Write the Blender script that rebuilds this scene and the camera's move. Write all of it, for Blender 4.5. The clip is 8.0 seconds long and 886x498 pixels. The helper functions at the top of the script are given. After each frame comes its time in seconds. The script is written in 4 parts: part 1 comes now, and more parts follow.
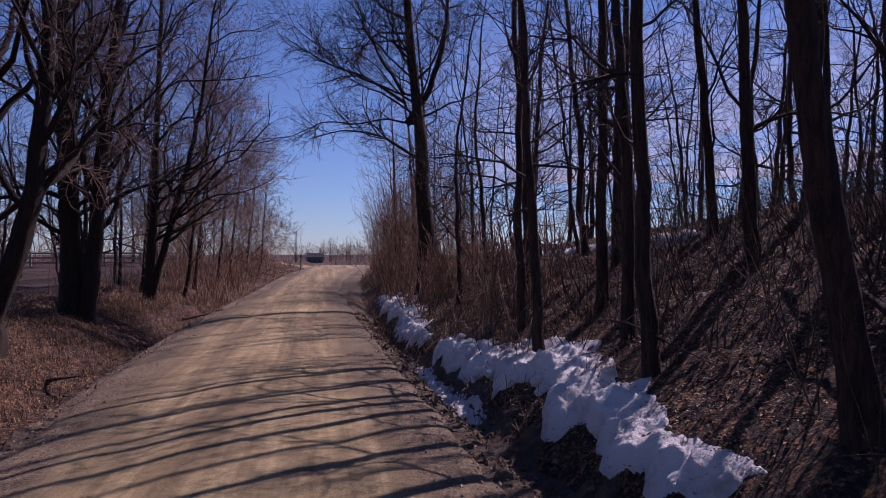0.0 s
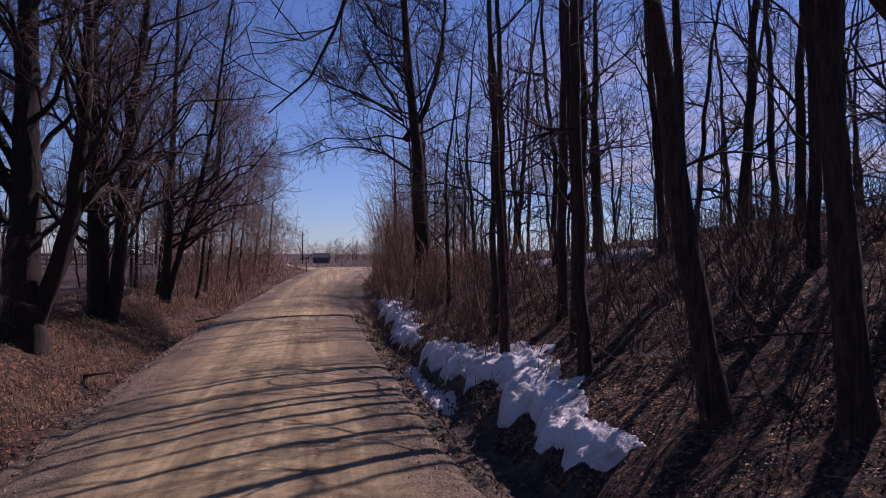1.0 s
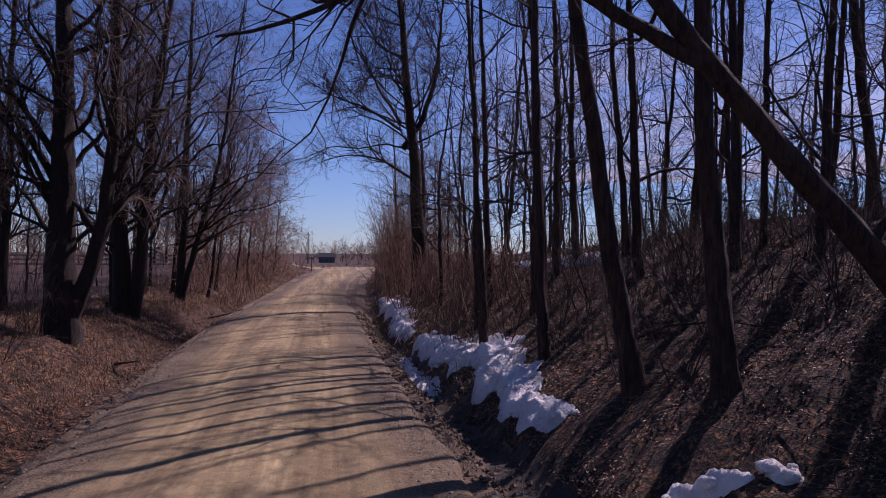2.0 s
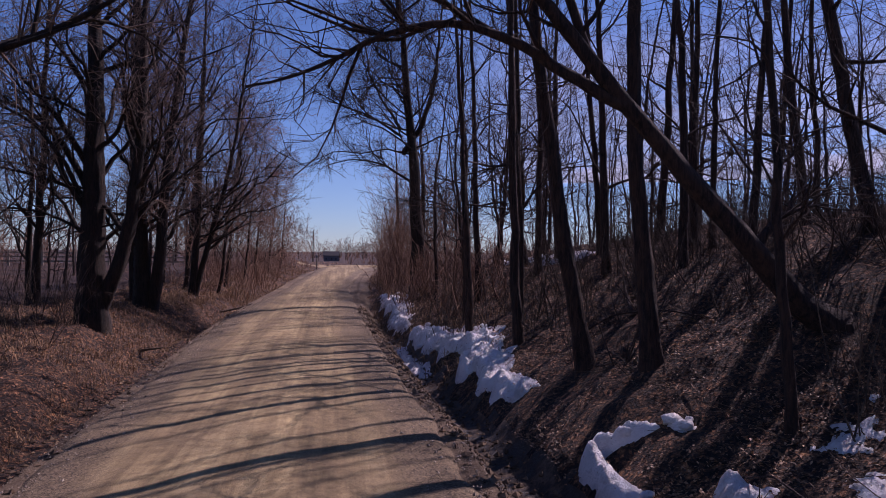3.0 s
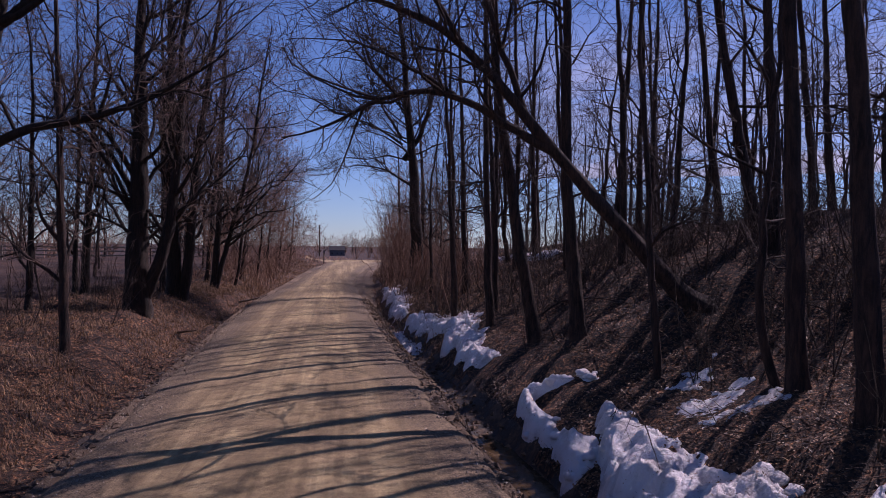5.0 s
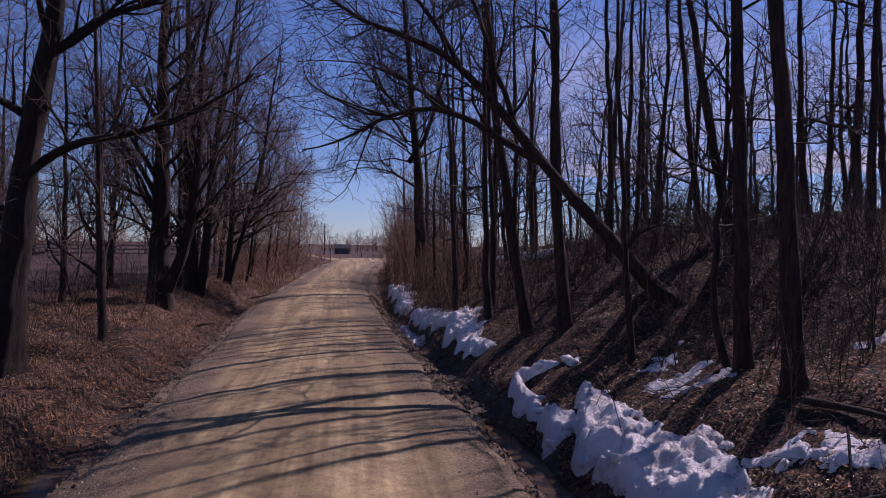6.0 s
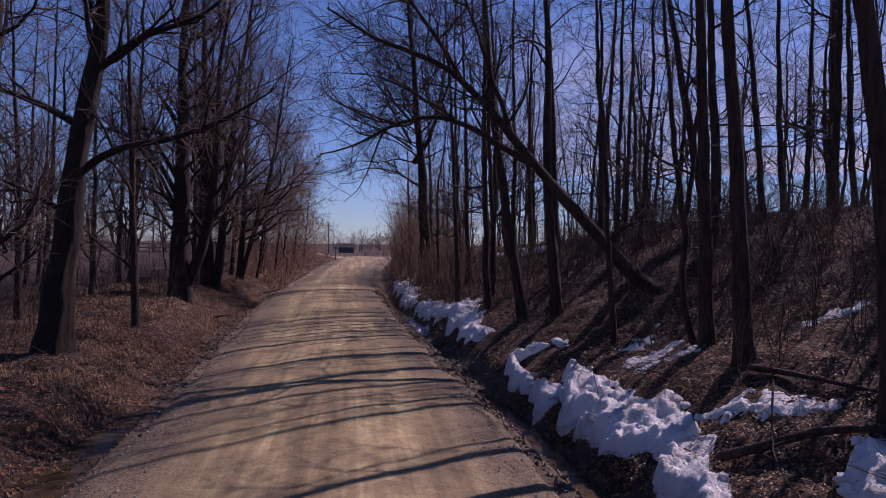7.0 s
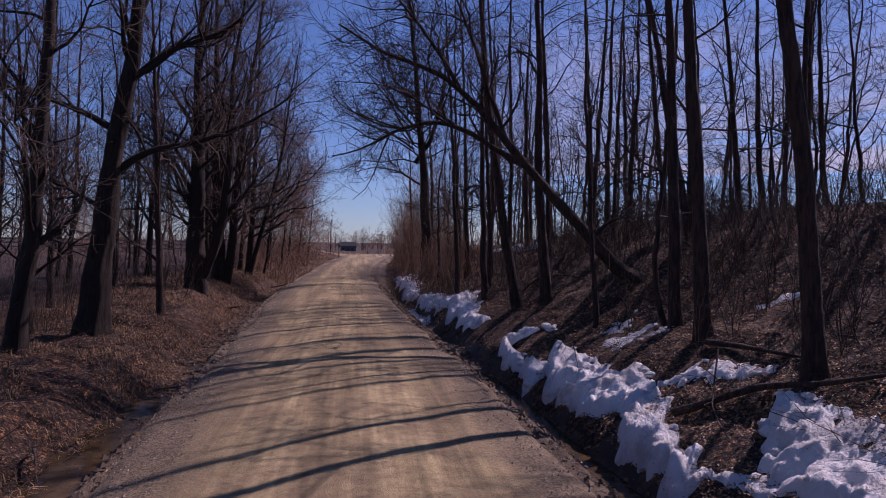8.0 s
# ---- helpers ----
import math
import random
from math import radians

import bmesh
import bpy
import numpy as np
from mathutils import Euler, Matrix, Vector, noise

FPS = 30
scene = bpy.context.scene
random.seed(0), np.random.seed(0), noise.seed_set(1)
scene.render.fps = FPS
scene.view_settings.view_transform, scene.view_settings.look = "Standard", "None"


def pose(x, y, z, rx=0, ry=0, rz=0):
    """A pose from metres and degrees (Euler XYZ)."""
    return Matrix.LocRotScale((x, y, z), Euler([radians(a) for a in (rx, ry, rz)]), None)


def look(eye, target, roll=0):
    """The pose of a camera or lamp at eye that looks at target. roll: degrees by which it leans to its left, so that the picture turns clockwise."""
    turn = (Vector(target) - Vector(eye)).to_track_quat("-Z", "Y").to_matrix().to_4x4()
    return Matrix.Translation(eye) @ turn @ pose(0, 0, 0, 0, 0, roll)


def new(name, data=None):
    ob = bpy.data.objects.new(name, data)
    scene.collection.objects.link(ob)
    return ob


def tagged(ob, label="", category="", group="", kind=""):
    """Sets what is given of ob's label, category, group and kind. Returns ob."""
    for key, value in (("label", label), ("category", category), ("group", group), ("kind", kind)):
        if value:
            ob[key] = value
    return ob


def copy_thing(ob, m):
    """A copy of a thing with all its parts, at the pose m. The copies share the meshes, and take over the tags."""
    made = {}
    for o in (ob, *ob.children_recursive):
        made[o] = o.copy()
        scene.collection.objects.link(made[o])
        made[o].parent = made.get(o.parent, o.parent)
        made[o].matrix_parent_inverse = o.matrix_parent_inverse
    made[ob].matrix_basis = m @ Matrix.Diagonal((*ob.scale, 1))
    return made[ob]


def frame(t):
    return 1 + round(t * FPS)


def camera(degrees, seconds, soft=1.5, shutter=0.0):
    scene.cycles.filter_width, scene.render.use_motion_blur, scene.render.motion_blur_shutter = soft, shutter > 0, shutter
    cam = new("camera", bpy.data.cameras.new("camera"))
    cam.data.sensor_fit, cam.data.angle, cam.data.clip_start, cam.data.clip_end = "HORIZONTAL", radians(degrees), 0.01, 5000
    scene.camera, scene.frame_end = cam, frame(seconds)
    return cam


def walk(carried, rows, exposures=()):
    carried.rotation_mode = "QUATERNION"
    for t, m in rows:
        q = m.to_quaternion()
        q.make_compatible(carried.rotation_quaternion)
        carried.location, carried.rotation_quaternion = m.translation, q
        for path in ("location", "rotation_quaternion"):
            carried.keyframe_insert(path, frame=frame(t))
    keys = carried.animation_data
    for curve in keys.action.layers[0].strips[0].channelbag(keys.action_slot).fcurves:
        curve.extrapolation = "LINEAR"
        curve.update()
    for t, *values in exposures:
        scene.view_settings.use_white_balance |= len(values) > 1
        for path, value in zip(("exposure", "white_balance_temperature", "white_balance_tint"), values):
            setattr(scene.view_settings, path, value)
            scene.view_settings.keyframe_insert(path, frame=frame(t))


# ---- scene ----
cam = camera(63.2, 8.0, soft=0.9)
PATH = [
    (0, (0.012, 0.132, 1.757), (0.347, 2.104, 1.769), 0.0),
    (0.5, (0.056, -0.833, 1.906), (0.384, 1.14, 1.916), 0.1),
    (1, (0.135, -1.73, 2.036), (0.452, 0.244, 2.048), 0.3),
    (1.5, (0.184, -2.653, 2.102), (0.493, -0.678, 2.113), 0.3),
    (3, (0.266, -5.331, 2.116), (0.555, -3.352, 2.123), 0.5),
    (3.5, (0.253, -6.2, 2.138), (0.538, -4.22, 2.14), 0.7),
    (4, (0.257, -7.007, 2.176), (0.538, -5.027, 2.173), 0.7),
    (4.5, (0.251, -7.786, 2.207), (0.529, -5.806, 2.201), 0.7),
    (6, (0.083, -9.953, 2.254), (0.345, -7.971, 2.242), 0.9),
    (6.5, (-0.006, -10.667, 2.21), (0.251, -8.683, 2.196), 1.0),
    (7, (-0.094, -11.363, 2.155), (0.159, -9.379, 2.141), 0.9),
    (7.5, (-0.18, -12.085, 2.104), (0.071, -10.101, 2.087), 0.9),
    (8, (-0.24, -12.785, 2.044), (0.009, -10.801, 2.027), 1.0),
]
EXPOSURE = [(0.0, -0.49, 6100, 46.0), (3.5, -0.45, 6100, 46.0), (6.0, -0.55, 6100, 46.0), (8.0, -0.62, 6100, 46.0)]
walk(cam, [(t, look(eye, target, roll)) for t, eye, target, roll in PATH], EXPOSURE)

# ---- world, sun, exposure ----
SUN_ELEV, SUN_AZ = 43.0, 53.0     # degrees above the horizon; degrees right of the road's direction
world = bpy.data.worlds.new("world")
scene.world = world
world.use_nodes = True
wn = world.node_tree.nodes
sky = wn.new("ShaderNodeTexSky")
sky.sky_type = "NISHITA"
sky.sun_disc = False
sky.sun_elevation = radians(SUN_ELEV)
sky.sun_rotation = radians(SUN_AZ)
sky.altitude = 700
sky.air_density, sky.dust_density, sky.ozone_density = 1.0, 0.1, 2.8
wn["Background"].inputs[1].default_value = 0.088
tint = wn.new("ShaderNodeMix")
tint.data_type, tint.blend_type = "RGBA", "MULTIPLY"
tint.inputs[0].default_value = 1.0
tint.inputs[7].default_value = (0.77, 1.0, 1.21, 1)
world.node_tree.links.new(sky.outputs[0], tint.inputs[6])
world.node_tree.links.new(tint.outputs[2], wn["Background"].inputs[0])
sun_data = bpy.data.lights.new("sun", "SUN")
sun_data.energy, sun_data.angle, sun_data.color = 5.9, radians(0.55), (1.0, 0.935, 0.85)
sun_ob = new("sun", sun_data)
sun_dir = Vector((math.sin(radians(SUN_AZ)) * math.cos(radians(SUN_ELEV)),
                  math.cos(radians(SUN_AZ)) * math.cos(radians(SUN_ELEV)), math.sin(radians(SUN_ELEV))))
sun_ob.matrix_world = look(sun_dir * 60, (0, 0, 0))


# ---- noise and terrain ----
def lattice(ix, iy, seed):
    n = np.sin(ix * 127.1 + iy * 311.7 + seed * 74.7) * 43758.5453
    return n - np.floor(n)


def vnoise(x, y, seed=0):
    """Smooth value noise in -1..1."""
    x, y = np.asarray(x, float), np.asarray(y, float)
    ix, iy = np.floor(x), np.floor(y)
    fx, fy = x - ix, y - iy
    fx, fy = fx * fx * (3 - 2 * fx), fy * fy * (3 - 2 * fy)
    a, b = lattice(ix, iy, seed), lattice(ix + 1, iy, seed)
    c, d = lattice(ix, iy + 1, seed), lattice(ix + 1, iy + 1, seed)
    return 2 * ((a * (1 - fx) + b * fx) * (1 - fy) + (c * (1 - fx) + d * fx) * fy) - 1


def fbm(x, y, scale, octaves=4, seed=0):
    total, amp = 0.0, 0.5
    for k in range(octaves):
        total = total + amp * vnoise(np.asarray(x) * scale, np.asarray(y) * scale, seed + 13 * k)
        scale, amp = scale * 2.03, amp * 0.5
    return total


def smooth(a, b, v):
    s = np.clip((np.asarray(v, float) - a) / (b - a), 0, 1)
    return s * s * (3 - 2 * s)


HALF = 2.25                        # half the road's width


ROAD_Y = [-60, -14, -6, -2, 1, 4, 8, 13, 18, 27, 33, 43, 52, 62, 75, 300]
ROAD_X = [-.1, -.1, -.23, -.34, -.5, -.62, -.78, -.98, -1.1, -1.08, -.95, -.55, .25, 1.6, 4.2, 60]
ROAD_W = [2.2, 2.2, 2.2, 2.25, 2.2, 2.2, 2.15, 2.22, 2.22, 2.05, 1.95, 1.8, 1.9, 2.3, 2.3, 2.3]


def road_x(y):
    """The road's centre line: a slow sway to the left, then a bend to the right up to the crest."""
    y = np.asarray(y, float)
    return sum(np.interp(y + o, ROAD_Y, ROAD_X) for o in (-3, -1.5, 0, 1.5, 3)) / 5


def road_z(y):
    return -0.08 + 0.62 * smooth(32, 62, y) - 0.03 * np.clip(np.asarray(y, float) - 66, 0, 60)


def side_width(y, side):
    return np.interp(y, ROAD_Y, ROAD_W) + 0.10 * vnoise(np.asarray(y) * 0.5, side * 9.0, 5) + 0.05 * vnoise(np.asarray(y) * 2.3, side * 9.0, 6)


RIGHT_D = [0, .22, .50, .80, 1.15, 1.9, 2.6, 3.4, 4.4, 6, 10, 14, 40, 120, 900]
RIGHT_Z = [0, -.16, -.50, -.44, -.05, .42, .78, 1.25, 1.8, 2.4, 3.2, 3.5, 3.2, 2.2, 1.5]
NEAR_D = [0, .16, .42, .80, 1.10, 1.55, 2.1, 2.8, 3.4, 4.2, 5.2, 6.2, 7.5, 12, 16, 40, 120, 900]
NEAR_Z = [0, -.22, -.66, -.64, -.22, 0, .16, .44, .68, 1.02, 1.68, 2.38, 2.82, 3.25, 3.5, 3.2, 2.2, 1.5]
LEFT_D = [0, .08, .20, .45, .80, 1.0, 1.25, 1.6, 2.0, 2.8, 4.0, 9, 25, 60, 900]
LEFT_Z = [0, -.10, -.34, -.44, -.45, -.34, -.12, .16, .36, .50, .52, .42, .15, .05, .3]


def ground_z(x, y, fine=True):
    x, y = np.asarray(x, float), np.asarray(y, float)
    u = x - road_x(y)
    base = road_z(y)
    near = 1 - smooth(.6, 3, y)
    right = np.interp(u - HALF, RIGHT_D, RIGHT_Z) * (1 - near) + np.interp(u - HALF, NEAR_D, NEAR_Z) * near
    right = right + 0.2 * smooth(0, -2.5, y) * smooth(1.6, 2.6, u - HALF) * (1 - smooth(3.4, 4.6, u - HALF))
    wide = 1 - 0.2 * (smooth(-0.5, -4, y) + smooth(7, 11, y) * (1 - smooth(17, 21, y)))
    left = np.interp((-u - HALF) * wide, LEFT_D, LEFT_Z)
    fr = (1 - 0.30 * smooth(10, 30, y)) * (1 - 0.75 * smooth(34, 62, y))
    fl = 1 - 0.55 * smooth(15, 25, y) * (-u < 6)
    right = np.where(right > 0, right * fr, right * (1 - 0.85 * smooth(22, 40, y)))
    fl = fl * (0.22 + 0.78 * smooth(5.5, 11, y)) + 0.35 * smooth(-7, -14, u) * (1 - smooth(5.5, 11, y))
    left = np.where(left > 0, left * fl, left * (1 - 0.8 * smooth(30, 55, y)))
    z = base + np.where(u > HALF, right, np.where(u < -HALF, left, -0.05))
    if fine:
        off = smooth(0.1, 1.3, np.abs(u) - HALF)
        z = z + smooth(-1.0, -2.0, u + HALF) * smooth(-12, -7, u) * (0.34 * fbm(x, y, 0.8, 3, 13) + 0.07 * fbm(x, y, 4.5, 3, 14))
        z = z + off * (0.16 * fbm(x, y, 0.45, 3, 3) + 0.13 * fbm(x, y, 2.2, 4, 4))
    return z


# ---- materials ----
def material(name, build):
    m = bpy.data.materials.new(name)
    m.use_nodes = True
    build(m.node_tree, m.node_tree.nodes["Principled BSDF"])
    return m


def noise_node(t, scale, detail=6, rough=0.6, coords=None, distort=0.0):
    n = t.nodes.new("ShaderNodeTexNoise")
    n.inputs["Scale"].default_value, n.inputs["Detail"].default_value = scale, detail
    n.inputs["Roughness"].default_value, n.inputs["Distortion"].default_value = rough, distort
    if coords:
        t.links.new(coords, n.inputs["Vector"])
    return n.outputs["Fac"]


def ramp(t, fac, *stops):
    r = t.nodes.new("ShaderNodeValToRGB")
    el = r.color_ramp.elements
    while len(el) < len(stops):
        el.new(0.5)
    for e, (p, c) in zip(el, stops):
        e.position, e.color = p, (*c, 1)
    t.links.new(fac, r.inputs[0])
    return r.outputs[0]


def mix(t, fac, a, b, kind="MIX"):
    m = t.nodes.new("ShaderNodeMix")
    m.data_type, m.blend_type = "RGBA", kind
    for sock, v in ((m.inputs[0], fac), (m.inputs[6], a), (m.inputs[7], b)):
        if hasattr(v, "is_linked"):
            t.links.new(v, sock)
        elif isinstance(v, tuple):
            sock.default_value = (*v, 1)
        else:
            sock.default_value = v
    return m.outputs[2]


def bump(t, bsdf, height, strength, distance):
    b = t.nodes.new("ShaderNodeBump")
    b.inputs["Strength"].default_value, b.inputs["Distance"].default_value = strength, distance
    t.links.new(height, b.inputs["Height"])
    t.links.new(b.outputs[0], bsdf.inputs["Normal"])


def position(t):
    return t.nodes.new("ShaderNodeNewGeometry").outputs["Position"]


def stretched(t, coords, sx, sy, sz):
    m = t.nodes.new("ShaderNodeMapping")
    m.inputs["Scale"].default_value = (sx, sy, sz)
    t.links.new(coords, m.inputs["Vector"])
    return m.outputs[0]


def warm_cast(t, colour):
    """Warm cast put into the base colour to make skylit shade less blue."""
    return mix(t, 1.0, colour, (1.0, 0.905, 0.775), "MULTIPLY")


def road_nodes(t, b):
    p = position(t)
    wear = t.nodes.new("ShaderNodeAttribute")
    wear.attribute_name = "wear"
    wear = wear.outputs["Fac"]
    tracks = noise_node(t, 1.0, 5, 0.6, stretched(t, p, 2.4, 0.11, 1))
    fine_tracks = noise_node(t, 1.0, 4, 0.6, stretched(t, p, 11, 0.35, 1))
    large, grit, mid = noise_node(t, 0.8, 5, 0.6, p), noise_node(t, 110, 3, 0.8, p), noise_node(t, 6, 6, 0.7, p)
    base = ramp(t, tracks, (0.32, (0.185, 0.145, 0.078)), (0.47, (0.355, 0.287, 0.160)), (0.62, (0.59, 0.495, 0.29)))
    base = mix(t, ramp(t, large, (0.42, (0, 0, 0)), (0.68, (0.75, 0.75, 0.75))), base, (0.27, 0.21, 0.135))
    base = mix(t, 0.6, base, ramp(t, fine_tracks, (0.35, (0.66, 0.63, 0.60)), (0.62, (1.12, 1.10, 1.06))), "MULTIPLY")
    base = mix(t, 0.8, base, ramp(t, mid, (0.34, (0.50, 0.46, 0.42)), (0.6, (1.08, 1.08, 1.06))), "MULTIPLY")
    stone = t.nodes.new("ShaderNodeTexVoronoi")
    stone.inputs["Scale"].default_value = 52
    t.links.new(p, stone.inputs["Vector"])
    gravel = mix(t, 1.0, (0.165, 0.132, 0.092), ramp(t, stone.outputs["Color"], (0.2, (0.35, 0.33, 0.32)), (0.5, (0.9, 0.87, 0.84)), (0.85, (1.6, 1.55, 1.5))), "MULTIPLY")
    edge = t.nodes.new("ShaderNodeMath")
    edge.operation = "MULTIPLY_ADD"
    t.links.new(mid, edge.inputs[0])
    edge.inputs[1].default_value = 0.9
    t.links.new(wear, edge.inputs[2])
    loose = ramp(t, edge.outputs[0], (0.62, (0.14, 0.14, 0.14)), (1.0, (0.9, 0.9, 0.9)))
    base = mix(t, loose, base, gravel)
    base = mix(t, 0.85, base, ramp(t, grit, (0.34, (0.5, 0.48, 0.47)), (0.5, (0.98, 0.98, 0.98)), (0.68, (1.4, 1.4, 1.38))), "MULTIPLY")
    specks = noise_node(t, 34, 2, 0.5, p)
    base = mix(t, ramp(t, specks, (0.66, (0, 0, 0)), (0.72, (0.6, 0.6, 0.6))), base, (0.10, 0.075, 0.055))
    t.links.new(warm_cast(t, base), b.inputs["Base Color"])
    b.inputs["Roughness"].default_value = 0.93
    bump(t, b, mix(t, 0.5, grit, mix(t, 0.5, stone.outputs["Distance"], mid)), 0.8, 0.016)


def soil_nodes(t, b):
    p = position(t)
    a, c, f = noise_node(t, 0.5, 5, 0.6, p), noise_node(t, 9, 6, 0.72, p), noise_node(t, 55, 4, 0.75, p)
    thatch = noise_node(t, 1.0, 5, 0.7, stretched(t, p, 60, 16, 30), 1.5)
    col = ramp(t, c, (0.37, (0.010, 0.006, 0.004)), (0.5, (0.065, 0.036, 0.021)), (0.63, (0.26, 0.15, 0.085)))
    col = mix(t, ramp(t, a, (0.4, (0, 0, 0)), (0.65, (0.7, 0.7, 0.7))), col, ramp(t, c, (0.38, (0.04, 0.022, 0.014)), (0.62, (0.25, 0.145, 0.08))))
    col = mix(t, 0.85, col, ramp(t, f, (0.32, (0.30, 0.28, 0.27)), (0.52, (0.9, 0.88, 0.86)), (0.7, (1.7, 1.6, 1.5))), "MULTIPLY")
    mat_cells = t.nodes.new("ShaderNodeTexVoronoi")
    mat_cells.inputs["Scale"].default_value = 27
    warp = mix(t, 0.08, p, noise_node(t, 7, 3, 0.6, p), "ADD")
    t.links.new(warp, mat_cells.inputs["Vector"])
    leafy = ramp(t, mat_cells.outputs["Color"], (0.25, (0.10, 0.09, 0.085)), (0.5, (0.55, 0.52, 0.5)), (0.72, (1.5, 1.42, 1.35)), (0.9, (2.6, 2.3, 2.0)))
    col = mix(t, 0.9, col, leafy, "MULTIPLY")
    col = mix(t, 0.6, col, ramp(t, thatch, (0.38, (0.45, 0.43, 0.42)), (0.62, (1.45, 1.4, 1.35))), "MULTIPLY")
    t.links.new(warm_cast(t, col), b.inputs["Base Color"])
    b.inputs["Roughness"].default_value = 0.95
    bump(t, b, mix(t, 0.5, mix(t, 0.5, c, mat_cells.outputs["Distance"]), mix(t, 0.5, f, thatch)), 1.0, 0.08)


def soil_like(dark, middle, light):
    def build(t, b):
        p = position(t)
        a, f = noise_node(t, 0.35, 6, 0.65, p), noise_node(t, 14, 6, 0.75, p)
        col = mix(t, 0.6, ramp(t, f, (0.36, dark), (0.5, middle), (0.64, light)), ramp(t, a, (0.38, dark), (0.5, middle), (0.66, light)))
        t.links.new(warm_cast(t, col), b.inputs["Base Color"])
        b.inputs["Roughness"].default_value = 0.95
        bump(t, b, f, 0.9, 0.06)
    return build


def bark_nodes(dark, light, moss=0.0):
    def build(t, b):
        tc = t.nodes.new("ShaderNodeTexCoord").outputs["Object"]
        furrow = noise_node(t, 20, 7, 0.7, stretched(t, tc, 1, 1, 0.18), 0.5)
        patch = noise_node(t, 1.6, 4, 0.6, tc)
        col = ramp(t, furrow, (0.40, dark), (0.60, light))
        col = mix(t, ramp(t, patch, (0.45, (0, 0, 0)), (0.75, (0.5, 0.5, 0.5))), col, (light[0] * 1.25, light[1] * 1.3, light[2] * 1.3))
        if moss:
            green = ramp(t, noise_node(t, 3.0, 5, 0.7, tc), (0.5, (0, 0, 0)), (0.72, (moss, moss, moss)))
            col = mix(t, green, col, (0.06, 0.06, 0.025))
        t.links.new(warm_cast(t, col), b.inputs["Base Color"])
        b.inputs["Roughness"].default_value = 0.9
        bump(t, b, mix(t, 0.4, furrow, noise_node(t, 60, 4, 0.7, tc)), 1.0, 0.06)
    return build


def plain_nodes(a, c, scale=20, rough=0.9, per_island=0.0):
    def build(t, b):
        p = position(t)
        col = mix(t, noise_node(t, scale, 4, 0.6, p), a, c)
        if per_island:
            rnd = t.nodes.new("ShaderNodeNewGeometry").outputs["Random Per Island"]
            lo, hi = 1 - per_island, 1 + per_island
            col = mix(t, 1.0, col, ramp(t, rnd, (0, (lo, lo, lo)), (0.6, (1, 0.97, 0.95)), (1, (hi, hi, hi * 0.95))), "MULTIPLY")
        t.links.new(warm_cast(t, col), b.inputs["Base Color"])
        b.inputs["Roughness"].default_value = rough
    return build


def snow_nodes(t, b):
    p = position(t)
    big, small = noise_node(t, 2.2, 5, 0.65, p), noise_node(t, 26, 6, 0.7, p)
    col = ramp(t, big, (0.34, (0.60, 0.54, 0.50)), (0.48, (0.87, 0.82, 0.79)), (0.66, (0.94, 0.90, 0.88)))
    dirt = ramp(t, noise_node(t, 45, 3, 0.8, p), (0.62, (1, 1, 1)), (0.75, (0.45, 0.38, 0.32)))
    col = mix(t, 0.7, col, dirt, "MULTIPLY")
    t.links.new(col, b.inputs["Base Color"])
    b.inputs["Roughness"].default_value = 0.6
    b.inputs["Subsurface Weight"].default_value = 0.12
    b.inputs["Subsurface Radius"].default_value = (0.03, 0.04, 0.05)
    bump(t, b, mix(t, 0.8, big, small), 1.0, 0.07)


def mud_nodes(t, b):
    p = position(t)
    a, f = noise_node(t, 3.5, 5, 0.65, p), noise_node(t, 30, 5, 0.75, p)
    col = ramp(t, a, (0.38, (0.012, 0.008, 0.006)), (0.50, (0.045, 0.030, 0.020)), (0.62, (0.150, 0.104, 0.068)))
    col = mix(t, 0.8, col, ramp(t, f, (0.35, (0.5, 0.48, 0.46)), (0.65, (1.5, 1.45, 1.4))), "MULTIPLY")
    t.links.new(col, b.inputs["Base Color"])
    t.links.new(ramp(t, a, (0.4, (0.55, 0.55, 0.55)), (0.6, (0.95, 0.95, 0.95))), b.inputs["Roughness"])
    bump(t, b, mix(t, 0.5, a, f), 0.9, 0.05)


def water_nodes(t, b):
    p = position(t)
    n = noise_node(t, 9, 3, 0.5, p)
    t.links.new(ramp(t, noise_node(t, 3, 5, 0.6, p), (0.35, (0.03, 0.019, 0.010)), (0.7, (0.13, 0.085, 0.045))), b.inputs["Base Color"])
    b.inputs["Roughness"].default_value = 0.12
    b.inputs["Specular IOR Level"].default_value = 0.35
    b.inputs["IOR"].default_value = 1.33
    bump(t, b, n, 0.15, 0.02)


def cloud_nodes(t, b):
    p = position(t)
    n = noise_node(t, 0.0016, 7, 0.62, stretched(t, p, 1, 0.5, 1), 0.6)
    body = t.nodes.new("ShaderNodeAttribute")
    body.attribute_name = "body"
    veil = t.nodes.new("ShaderNodeMixShader")
    clear, glow = t.nodes.new("ShaderNodeBsdfTransparent"), t.nodes.new("ShaderNodeEmission")
    glow.inputs["Color"].default_value, glow.inputs["Strength"].default_value = (0.84, 0.87, 1.0, 1), 0.8
    t.links.new(mix(t, 1.0, ramp(t, n, (0.36, (0.12, 0.12, 0.12)), (0.58, (0.9, 0.9, 0.9))), body.outputs["Color"], "MULTIPLY"), veil.inputs[0])
    t.links.new(clear.outputs[0], veil.inputs[1])
    t.links.new(glow.outputs[0], veil.inputs[2])
    t.links.new(veil.outputs[0], t.nodes["Material Output"].inputs["Surface"])


